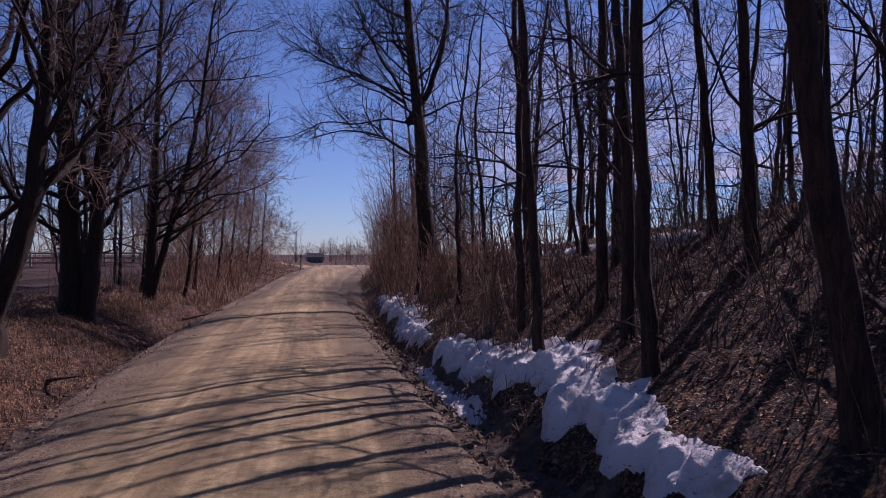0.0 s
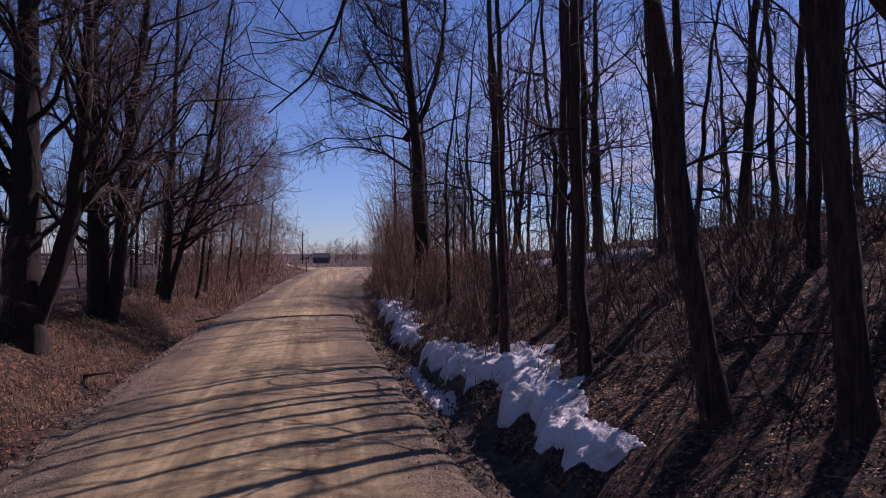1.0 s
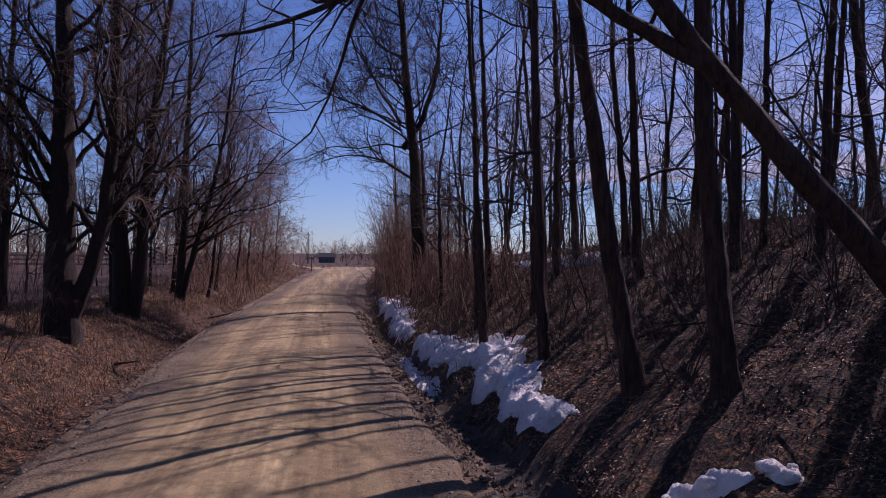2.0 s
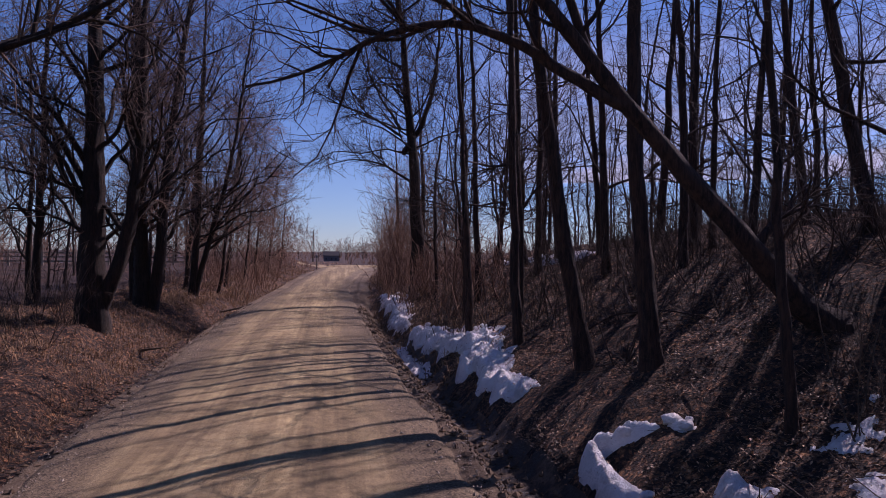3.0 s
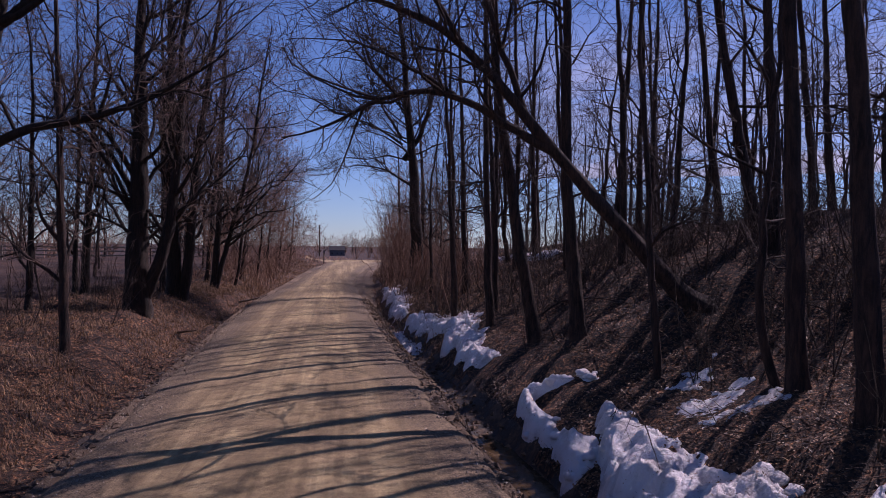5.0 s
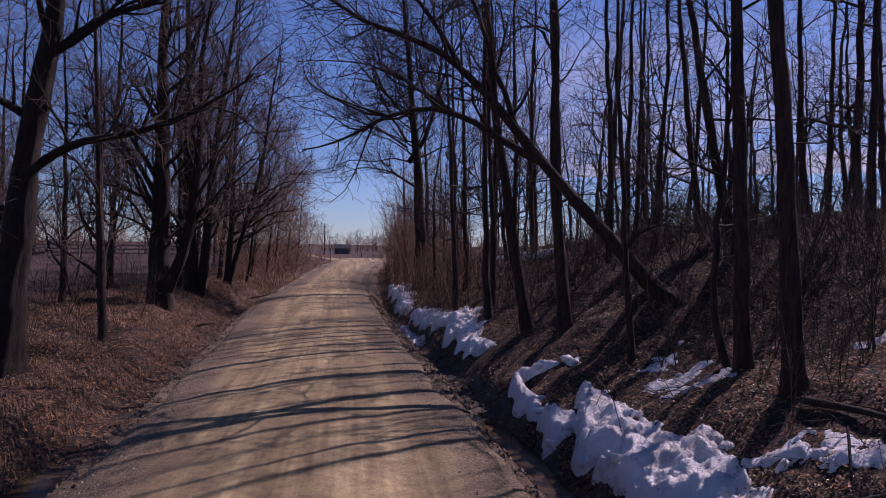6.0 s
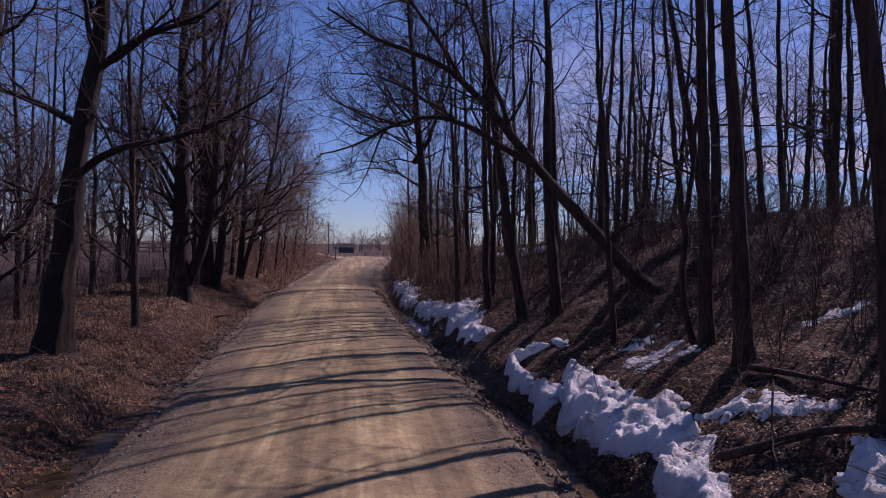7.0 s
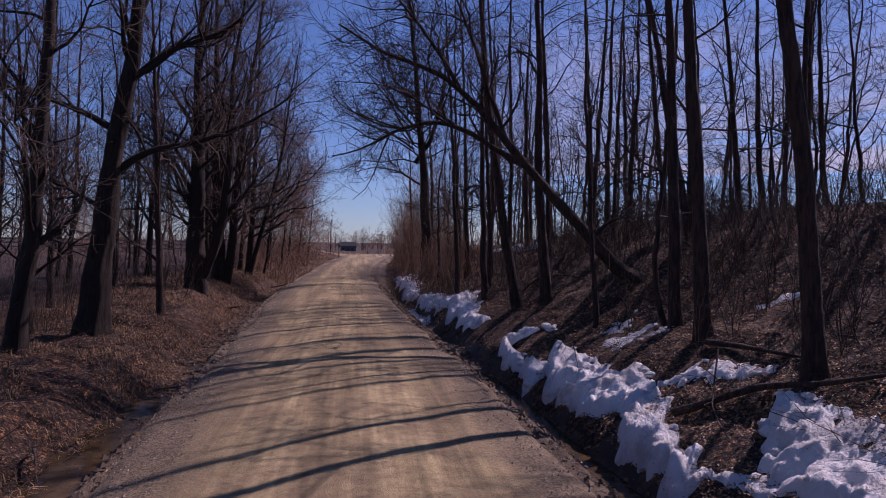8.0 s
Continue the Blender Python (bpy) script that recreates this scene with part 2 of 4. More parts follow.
CLOUD = material("cloud_veil", cloud_nodes)
ROAD = material("gravel_road", road_nodes)
SOIL = material("leafy_soil", soil_nodes)
BARK = material("grey_brown_bark", bark_nodes((0.010, 0.006, 0.005), (0.072, 0.040, 0.029)))
BARK_OLD = material("furrowed_mossy_bark", bark_nodes((0.006, 0.0038, 0.003), (0.036, 0.020, 0.013), 0.25))
BARK_TAN = material("tan_young_bark", bark_nodes((0.05, 0.038, 0.028), (0.16, 0.12, 0.09)))
TWIG = material("twig_bark", plain_nodes((0.03, 0.019, 0.015), (0.085, 0.056, 0.043), 3, per_island=0.35))
# TWIG made paler: sunlight on the left row's crowns put into the colour
TWIG_SUNLIT = material("sunlit_grey_brown_twigs", plain_nodes((0.075, 0.052, 0.044), (0.19, 0.135, 0.11), 3, per_island=0.35))
TWIG_RED = material("reddish_twigs", plain_nodes((0.16, 0.095, 0.072), (0.34, 0.22, 0.165), 3, per_island=0.35))
LEAF = material("dead_leaves", plain_nodes((0.12, 0.064, 0.034), (0.50, 0.31, 0.18), 1.6, 0.55, 0.8))
# a darker mix than LEAF, for the left bank only
LEAF_DARK = material("darker_brown_leaves", plain_nodes((0.07, 0.036, 0.020), (0.34, 0.20, 0.115), 1.3, 0.6, 0.8))
GRASS = material("dry_grass", plain_nodes((0.17, 0.10, 0.055), (0.40, 0.275, 0.165), 4, 0.85, 0.6))
FIELD = material("reddish_stubble_field", soil_like((0.014, 0.007, 0.005), (0.042, 0.020, 0.012), (0.10, 0.052, 0.031)))
SHOULDER = material("muddy_gravel_shoulder", soil_like((0.05, 0.034, 0.022), (0.14, 0.102, 0.068), (0.27, 0.21, 0.145)))
SNOW = material("old_snow", snow_nodes)
WATER = material("ditch_water", water_nodes)
MUD = material("wet_black_mud", mud_nodes)
STONE = material("gravel_stones", plain_nodes((0.22, 0.19, 0.165), (0.46, 0.41, 0.36), 30, 0.9, 0.5))


# ---- mesh helpers ----
def mesh_from(name, verts, faces, mat, smooth_faces=True):
    me = bpy.data.meshes.new(name)
    verts = np.asarray(verts, np.float32)
    faces = np.asarray(faces, np.int32)
    me.vertices.add(len(verts))
    me.vertices.foreach_set("co", verts.ravel())
    k = faces.shape[1]
    me.loops.add(faces.size)
    me.loops.foreach_set("vertex_index", faces.ravel())
    me.polygons.add(len(faces))
    me.polygons.foreach_set("loop_start", np.arange(len(faces), dtype=np.int32) * k)
    me.polygons.foreach_set("use_smooth", np.full(len(faces), smooth_faces))
    me.update(calc_edges=True)
    me.validate()
    me.materials.append(mat)
    return me


def part_from(name, verts, faces, mat, parent=None, label="", smooth_faces=True):
    ob = new(name, mesh_from(name, verts, faces, mat, smooth_faces))
    if parent:
        ob.parent = parent
    return tagged(ob, label)


def part(name, bm, mat, parent=None, label=""):
    me = bpy.data.meshes.new(name)
    bm.to_mesh(me)
    bm.free()
    me.materials.append(mat)
    ob = new(name, me)
    if parent:
        ob.parent = parent
    return tagged(ob, label)


def grid_faces(nx, ny):
    i = np.arange(nx - 1)[:, None] * ny + np.arange(ny - 1)[None, :]
    return np.stack([i, i + ny, i + ny + 1, i + 1], -1).reshape(-1, 4)


def sheet(xs, ys, height):
    gx, gy = np.meshgrid(xs, ys, indexing="ij")
    return np.stack([gx, gy, height(gx, gy)], -1).reshape(-1, 3), grid_faces(len(xs), len(ys))


def steps(*runs):
    """Grid lines from (start, end, step) runs laid end to end."""
    out = [np.arange(a, b - 1e-6, s) for a, b, s in runs]
    return np.concatenate(out + [[runs[-1][1]]])


# ---- ground and road ----
gx = steps((-900, -100, 80), (-100, -30, 7), (-30, -9, 1.0), (-9, -7, .2), (-7, -2.2, .11), (-2.2, 1.2, .5), (1.2, 6.5, .11), (6.5, 10, .25), (10, 30, 1.0), (30, 100, 7), (100, 900, 80))
gy = steps((-60, -16, 4), (-16, 12, .14), (12, 34, .22), (34, 70, .25), (70, 150, 5), (150, 1500, 90))
follow = (1 - smooth(12, 100, np.abs(gx)))[:, None] * road_x(np.clip(gy, -16, 70))[None, :]
sx, sy = gx[:, None] + follow, gy[None, :] + 0 * follow
verts, faces = np.stack([sx, sy, ground_z(sx, sy)], -1).reshape(-1, 3), grid_faces(len(gx), len(gy))
ground = part_from("ground", verts, faces, SOIL)
ground.data.materials.append(FIELD)
ground.data.materials.append(SHOULDER)
ground.data.materials.append(MUD)
mid = verts[faces].mean(axis=1)
across = mid[:, 0] - road_x(mid[:, 1])
kind_of = np.where(across + 1.2 * fbm(mid[:, 0], mid[:, 1], .4, 3, 60) < -7.6, 1, 0)
kind_of = np.where(np.abs(across) < HALF + .42 + .35 * fbm(mid[:, 0], mid[:, 1], 1.3, 3, 61) + .2 * (across > 0), 2, kind_of)
d_right, d_left, ragged = across - HALF, -across - HALF, .25 * fbm(mid[:, 0], mid[:, 1], 2.1, 3, 62)
kind_of = np.where((d_right > .30 + 1.4 * ragged) & (d_right < .98 + 1.4 * ragged) & (mid[:, 1] < 16), 3, kind_of)
# left: the same dark material as a narrow strip down the road's cut edge
kind_of = np.where((d_left > .03 + .3 * ragged) & (d_left < .5 + ragged) & (mid[:, 1] < 14), 3, kind_of)
ground.data.polygons.foreach_set("material_index", kind_of.astype(np.int32))
tagged(ground, "brown leaf-littered ground with ditches and a wooded bank", "ground", kind="structure")


def cloud_veil(name, a0, a1, label):
    """A far sheet of thin cloud, from a0 to a1 degrees right of the road, thinning out at its edges."""
    az, rr = np.linspace(a0, a1, 50), np.linspace(1200, 4400, 20)
    ga, gr = np.meshgrid(az, rr, indexing="ij")
    v = np.stack([gr * np.sin(np.radians(ga)), gr * np.cos(np.radians(ga)), 420 + 0 * ga], -1).reshape(-1, 3)
    ob = part_from(name, v, grid_faces(len(az), len(rr)), CLOUD)
    body = smooth(a0, a0 + 16, ga) * smooth(a1, a1 - 10, ga) * (0.5 + 0.5 * smooth(1400, 3200, gr)) * smooth(1200, 1700, gr)
    colour = np.repeat(body.ravel().astype(np.float32), 4)
    ob.data.attributes.new("body", "FLOAT_COLOR", "POINT").data.foreach_set("color", colour)
    tagged(ob, label, "cloud", kind="structure")


cloud_veil("backdrop_clouds", 6, 80, "thin white broken cloud low in the sky")


def road_mesh():
    ys = steps((-60, -16, 2), (-16, 20, .12), (20, 70, .25), (70, 130, 2))
    ws = np.linspace(-1, 1, 41)
    gw, gyy = np.meshgrid(ws, ys, indexing="ij")
    w = np.where(gw < 0, side_width(gyy, -1), side_width(gyy, 1)) + 0.5 * smooth(50, 62, gyy)
    x = road_x(gyy) + gw * w
    ruts = 0.018 * np.exp(-((np.abs(gw) - 0.42) / 0.13) ** 2)
    z = road_z(gyy) + 0.13 * (1 - np.abs(gw) ** 2.2) - ruts + 0.012 * fbm(x, gyy, 1.1, 4, 8) + 0.007 * fbm(x, gyy, 7, 3, 9)
    z = z - 0.10 * smooth(0.93, 1.0, np.abs(gw))
    return np.stack([x, gyy, z], -1).reshape(-1, 3), grid_faces(len(ws), len(ys)), (np.abs(gw) ** 2 * 0.66 + 0.3 * smooth(.5, .95, gw) + 0.28 * smooth(-.5, -.9, gw)).ravel()


verts, faces, wear = road_mesh()
road = part_from("road", verts, faces, ROAD)
road.data.attributes.new("wear", "FLOAT", "POINT").data.foreach_set("value", wear.astype(np.float32))
tagged(road, "tan packed-gravel country road with faint wheel tracks", "road", kind="structure")


# ---- trees ----
def tube(points, radii, sides, cap=False):
    """Ring vertices and quads round a polyline."""
    p, r = np.asarray(points, float), np.asarray(radii, float)
    d = np.gradient(p, axis=0)
    d /= np.linalg.norm(d, axis=1)[:, None] + 1e-9
    ref = np.array([1.0, 0, 0]) if abs(d[:, 0]).mean() < 0.7 else np.array([0, 1.0, 0])
    a = np.cross(d, ref)
    a /= np.linalg.norm(a, axis=1)[:, None] + 1e-9
    b = np.cross(d, a)
    ang = np.arange(sides) * (2 * math.pi / sides)
    ring = p[:, None] + r[:, None, None] * (np.cos(ang)[None, :, None] * a[:, None] + np.sin(ang)[None, :, None] * b[:, None])
    i = np.arange(len(p) - 1)[:, None] * sides
    j, k = np.arange(sides)[None, :], (np.arange(sides)[None, :] + 1) % sides
    return ring.reshape(-1, 3), np.stack([i + j, i + k, i + k + sides, i + j + sides], -1).reshape(-1, 4)


class Bundle:
    """Collects many tubes into one mesh; those of one kind are worked out together."""

    def __init__(self, coarse=1.0):
        self.sets, self.coarse = {}, coarse

    def add(self, points, radii, sides):
        ps, rs = self.sets.setdefault((len(points), sides), ([], []))
        ps.append(points), rs.append(radii)

    def data(self):
        vs, fs, base = [], [], 0
        for (n, sides), (ps, rs) in self.sets.items():
            p, r = np.array(ps, float), np.array(rs, float)
            d = np.gradient(p, axis=1)
            d /= np.linalg.norm(d, axis=2, keepdims=True) + 1e-9
            flat = np.abs(d[:, :, 0]).mean(axis=1) < 0.7
            ref = np.where(flat[:, None, None], (1.0, 0, 0), (0, 1.0, 0))
            a = np.cross(d, ref)
            a /= np.linalg.norm(a, axis=2, keepdims=True) + 1e-9
            b = np.cross(d, a)
            ang = np.arange(sides) * (2 * math.pi / sides)
            c, s = np.cos(ang)[:, None], np.sin(ang)[:, None]
            ring = p[:, :, None] + r[:, :, None, None] * (c * a[:, :, None] + s * b[:, :, None])
            i = (np.arange(len(p)) * n * sides)[:, None, None] + (np.arange(n - 1) * sides)[None, :, None]
            j, k = np.arange(sides), (np.arange(sides) + 1) % sides
            vs.append(ring.reshape(-1, 3))
            fs.append(base + np.stack([i + j, i + k, i + k + sides, i + j + sides], -1).reshape(-1, 4))
            base += len(vs[-1])
        return np.concatenate(vs), np.concatenate(fs)


def bent_path(rng, start, way, length, count, wander, lift):
    """A wandering polyline; lift bends it upwards (or, below nought, down)."""
    px, py, pz = (float(v) for v in start)
    dx, dy, dz = (float(v) for v in way)
    n = 1 / (math.sqrt(dx * dx + dy * dy + dz * dz) + 1e-12)
    dx, dy, dz, step = dx * n, dy * n, dz * n, length / count
    pts = [(px, py, pz)]
    for tx, ty, tz in (rng.standard_normal((count, 3)) * wander).tolist():
        dx, dy, dz = dx + tx, dy + ty, dz + tz + lift
        n = 1 / math.sqrt(dx * dx + dy * dy + dz * dz)
        dx, dy, dz = dx * n, dy * n, dz * n
        px, py, pz = px + dx * step, py + dy * step, pz + dz * step
        pts.append((px, py, pz))
    return np.array(pts)


def side_way(rng, along, spread, lean=(0, 0, 0)):
    """A direction at about spread degrees from along."""
    ax, ay, az = (float(v) for v in along)
    qx, qy, qz = rng.standard_normal(3).tolist()
    qx, qy, qz = qx + lean[0], qy + lean[1], qz + lean[2]
    k = qx * ax + qy * ay + qz * az
    qx, qy, qz = qx - ax * k, qy - ay * k, qz - az * k
    n = 1 / (math.sqrt(qx * qx + qy * qy + qz * qz) + 1e-9)
    a = radians(spread * rng.uniform(0.75, 1.25))
    c, s = math.cos(a), math.sin(a) * n
    return (ax * c + qx * s, ay * c + qy * s, az * c + qz * s)


def sprays(rng, twigs, path, radii, length, level, density, lift, spread=48):
    """Twigs off a branch, and finer ones off those."""
    n = len(path) - 1
    total = np.linalg.norm(np.diff(path, axis=0), axis=1).sum()
    count = 2
    for _ in range(max(2, int(total * density * 0.72))):
        s = rng.uniform(0.12, 1.0) * n
        k = min(int(s), n - 1)
        at = path[k] + (path[k + 1] - path[k]) * (s - k)
        along = path[k + 1] - path[k]
        along = along / (np.linalg.norm(along) + 1e-9)
        r0 = min(radii[k] * 0.6, (0.014 if level == 1 else 0.0075) * twigs.coarse)
        ln = length * rng.uniform(0.5, 1.25) * (1.15 - 0.4 * s / n)
        sub = bent_path(rng, at, side_way(rng, along, spread), ln * 1.1, count, 0.33, lift)
        rad = np.linspace(r0, 0.0036 * twigs.coarse, count + 1)
        twigs.add(sub, rad, 3)
        if level > 0:
            sprays(rng, twigs, sub, rad, length * 0.55, level - 1, density * 1.4, lift, spread)


def fine_line(path, step, rng, wobble):
    """A given line made finer, rounder and a little uneven."""
    path = np.array(path, float)
    seg = np.r_[0, np.cumsum(np.linalg.norm(np.diff(path, axis=0), axis=1))]
    count = max(8, int(seg[-1] / step))
    s = np.linspace(0, seg[-1], count)
    line = np.stack([np.interp(s, seg, path[:, i]) for i in range(3)], -1)
    for _ in range(3):
        line[1:-1] = (line[:-2] + 2 * line[1:-1] + line[2:]) / 4
    wob = np.cumsum(rng.normal(0, wobble, (count, 3)), axis=0)
    wob -= np.linspace(0, 1, count)[:, None] * wob[-1]
    return line + wob * (1, 1, 0.3), s


def grow_limb(rng, root, twigs, bend, rl, ln, sub, lift, mat, twig_length, levels, twig_density):
    """One main branch with its own side branches, as a part; its twigs go into the tree's twigs."""
    limb = Bundle()
    limb.add(bend, rl, 7 if rl[0] > 0.04 else 5)
    n = len(bend) - 1
    for _ in range(sub):
        j = int(rng.integers(max(1, n // 5), n))
        al = bend[j] - bend[j - 1]
        al /= np.linalg.norm(al)
        l2 = min(ln * rng.uniform(0.3, 0.6), rng.uniform(1.3, 2.2))
        m = max(4, int(l2 / 0.36))
        b2 = bent_path(rng, bend[j], side_way(rng, al, 46, (0, 0, .7)), l2, m, 0.27, lift)
        r2 = np.linspace(min(rl[j] * 0.7, 0.03), 0.005, m + 1)
        limb.add(b2, r2, 4)
        sprays(rng, twigs, b2, r2, twig_length, levels, twig_density, 0.03)
    sprays(rng, twigs, bend[n // 4:], rl[n // 4:], twig_length, levels, twig_density, 0.03)
    part_from("limb", *limb.data(), mat, root)


def make_tree(name, seed, base, path, radius, limbs, label, mat=None, twig_mat=None, twig_density=5.0, twig_length=0.85, limb_lift=0.06,
              first=0.35, limb_length=2.6, spread=52, lean=(0, 0, 0), flare=1.0, top=0.12, sides=12, category="tree", sub=3, levels=1, stems=(), big=(), bottom=None, wobble=0.014, coarse=1.0, limb_r=1.0):
    """A bare tree. path: the trunk's line from the base, as offsets (x, y, z); limbs: how many main branches; first: how far up
    the trunk they begin; lean: the side to which most of them reach; stems: more stems (path, radius, limbs); big: given limbs (points, radius)."""
    rng = np.random.default_rng(seed)
    mat = mat or BARK
    root = new(name)
    root.empty_display_size = 0.2
    root.location = (base[0], base[1], (float(ground_z(base[0], base[1], True)) if bottom is None else bottom) - 0.05)
    twigs = Bundle(coarse)
    lean = np.array(lean, float)
    for stem, (spath, srad, slimbs) in enumerate([([(0, 0, -0.15)] + [tuple(p) for p in path], radius, limbs)] + list(stems)):
        line, s = fine_line(spath, 0.24 if sides < 20 else 0.11, rng, wobble if sides < 20 else wobble * .3)
        count = len(line)
        rel = s / s[-1]
        rad = srad * (1 - (1 - top) * rel ** 0.9) * (1 + (flare if stem == 0 else 0) * 0.55 * np.exp(-s / (srad * 2.2)))
        v, f = tube(line, rad, sides)
        ang = np.tile(np.arange(sides), count) * (2 * math.pi / sides)
        hh = np.repeat(s, sides)
        knob = 1 + 0.07 * np.sin(5 * ang + seed) * np.exp(-hh / 0.9) + 0.09 * vnoise(ang * 2.0, hh * 2.2, seed) + 0.05 * vnoise(ang * 1.3, hh * 6, seed + 1)
        if sides >= 20:
            knob = knob + 0.05 * (1 - 2 * np.abs(vnoise(ang * 3.4 + .4 * vnoise(hh * 1.7, 0 * hh, seed), hh * 1.5, seed + 2))) + 0.025 * vnoise(ang * 9, hh * 9, seed + 3)
        c = np.repeat(line, sides, axis=0)
        part_from("trunk" if stem == 0 else "stem", c + (v - c) * knob[:, None], f, mat, root)
        for k in range(slimbs):
            h = first + (0.97 - first) * ((k + rng.uniform(0.1, 0.9)) / slimbs) ** 1.35
            i = min(int(h * (count - 1)), count - 2)
            along = line[i + 1] - line[i]
            along /= np.linalg.norm(along)
            ln = limb_length * rng.uniform(0.6, 1.25) * (1.15 - 0.55 * h)
            r0 = min(rad[i] * rng.uniform(0.36, 0.6), 0.065) * limb_r
            n = max(6, int(ln / 0.38))
            way = side_way(rng, along, spread * rng.uniform(0.7, 1.3), lean)
            bend = bent_path(rng, line[i], way, ln, n, 0.23, limb_lift)
            grow_limb(rng, root, twigs, bend, np.linspace(r0, max(0.004, r0 * 0.12), n + 1), ln, sub, limb_lift, mat, twig_length, levels, twig_density)
        k = int(count * 0.75)
        sprays(rng, twigs, line[k:], rad[k:], twig_length, levels, twig_density * 1.5, 0.05)
    for pts, r0 in big:
        bend, s = fine_line(pts, 0.25, rng, 0.02)
        grow_limb(rng, root, twigs, bend, np.linspace(r0, max(0.006, r0 * 0.15), len(bend)), s[-1], sub + 7, limb_lift, mat, twig_length, levels, twig_density)
    tagged(part_from("crown", *twigs.data(), twig_mat or TWIG, root), kind="stuff")
    return tagged(root, label, category)


def straight(h, dx=0.0, dy=0.0, curve=0.0):
    """A trunk h high whose top stands off by dx, dy, with a slow bow."""
    return [(dx * s + curve * math.sin(math.pi * s), dy * s, h * s) for s in (0.25, 0.5, 0.75, 1.0)]

# ---- near trees on the right bank ----
WOOD = "trees on the wooded bank"
ROWL = "trees along the roadside field"


def bank_tree(seed, x, y, r, path, limbs=9, label="slender bare tree with dark bark on the bank", **kw):
    kw.setdefault("first", 0.2)
    kw.setdefault("limb_length", 2.2)
    kw.setdefault("twig_density", 4.0)
    kw.setdefault("limb_r", .8)
    kw.setdefault("wobble", .013)
    kw.setdefault("spread", 60)
    return tagged(make_tree("tree", seed, (x, y), path, r, limbs, label, **kw), group=WOOD)


def rel(x, y, *points):
    """Points of the plan as offsets from a tree's foot at x, y."""
    z = float(ground_z(x, y)) - .05
    return [(px - x, py - y, pz - z) for px, py, pz in points]


bank_tree(11, 3.85, 4.65, .13, rel(3.85, 4.65, (3.66, 4.65, 1.5), (3.48, 4.65, 2.3), (3.31, 4.65, 3.5), (3.05, 4.65, 5), (2.93, 4.65, 6.3), (2.7, 4.7, 9), (2.6, 4.8, 11.5)), 10, "leaning bare tree with dark furrowed bark on the bank", first=.5, sides=26)
bank_tree(12, 4.2, 3.25, .125, rel(4.2, 3.25, (4.1, 3.25, 1.8), (3.96, 3.25, 3.1), (3.9, 3.25, 4.6), (3.9, 3.25, 6.2), (3.75, 3.3, 9), (3.65, 3.3, 12)), 10, "straight bare tree with dark bark above the ditch", first=.45, sides=26)
bank_tree(13, 4.98, -2.6, .12, rel(4.98, -2.6, (4.8, -2.6, 3.15), (4.63, -2.6, 5.4), (4.45, -2.6, 8.5), (4.35, -2.5, 12.5)), 12, "one of two close dark trunks by the snow", first=.45, limb_r=.6, sides=26)
bank_tree(14, 5.22, -1.2, .11, rel(5.22, -1.2, (5.14, -1.2, 3), (5.02, -1.2, 5.8), (4.9, -1.2, 9), (4.8, -1.1, 12.5)), 12, "one of two close dark trunks by the snow", first=.42, limb_r=.6, sides=26)
bank_tree(15, 4.98, -5.3, .125, rel(4.98, -5.3, (4.74, -5.3, 2.9), (4.46, -5.3, 4.6), (4.15, -5.3, 7.5), (3.95, -5.2, 12)), 12, "stout dark tree trunk above the snow patch", first=.5, sides=30)
bank_tree(16, 4.6, 1.0, .062, [(-.06, 0, 1.2), (-.12, 0, 2.4), (-.3, .1, 5), (-.3, .2, 9)], 9, "thin young tree at the foot of the bank", limb_length=1.5)
bank_tree(26, 5.3, -.75, .06, [(-.14, 0, .3), (-.32, .05, .75), (-.25, .05, 1.5), (-.1, .1, 3), (.2, .2, 7)], 9, "thin crooked tree low on the bank", limb_length=1.5)
bank_tree(17, 3.55, 7.45, .10, straight(12, -.2, .2, -.1), 9)
bank_tree(18, 3.2, 10.3, .085, straight(11, -.6, .2, -.1), 9)
bank_tree(19, 3.95, 8.9, .09, straight(11.5, -.7, .2, .1), 9)
bank_tree(21, 4.3, 10.7, .10, straight(12, -.4, 0, .1), 9)
bank_tree(22, 3.4, 11.9, .08, straight(11, -.3, 0, 0), 9)
bank_tree(23, 4.0, 13.5, .10, straight(12, -.5, 0, .1), 9)
bank_tree(24, 5.3, 12.5, .10, straight(12, -.2, 0, .1), 9)
# the big tree by the road whose limbs reach over it
bank_tree(20, 3.62, 24.5, .31, [(-.05, 0, 2), (-.2, 0, 4.8), (-.4, 0, 7), (-.65, .1, 9), (-.95, .2, 12), (-1.2, .3, 16)], 40, "large old bare tree with limbs over the road", mat=BARK_OLD, first=.36, limb_length=5.4,
          twig_density=6.4, twig_length=0.95, lean=(-.5, 0, .15), coarse=1.0, limb_r=.65,
          big=[([(-.3, 0, 4.6), (-1.6, -.2, 5.4), (-2.9, -.4, 5.5), (-4.0, -.5, 5.1)], .06), ([(-.7, 0, 5.8), (.1, .1, 7.0), (.6, .2, 9), (1.0, .2, 13)], .13),
               ([(-.8, 0, 6.5), (-2.2, .1, 7.4), (-3.6, .2, 7.8), (-4.8, .2, 8.6)], .06), ([(-.8, 0, 6.8), (-1.8, .1, 8.2), (-2.6, .2, 10)], .07)])
bank_tree(27, 4.6, 30.5, .16, straight(11, -.6, 0, .1), 18, "bare tree with a fine brown crown near the crest", first=.15, limb_length=3.2, twig_density=3.4, twig_length=1.0, coarse=1.5, twig_mat=TWIG_RED)
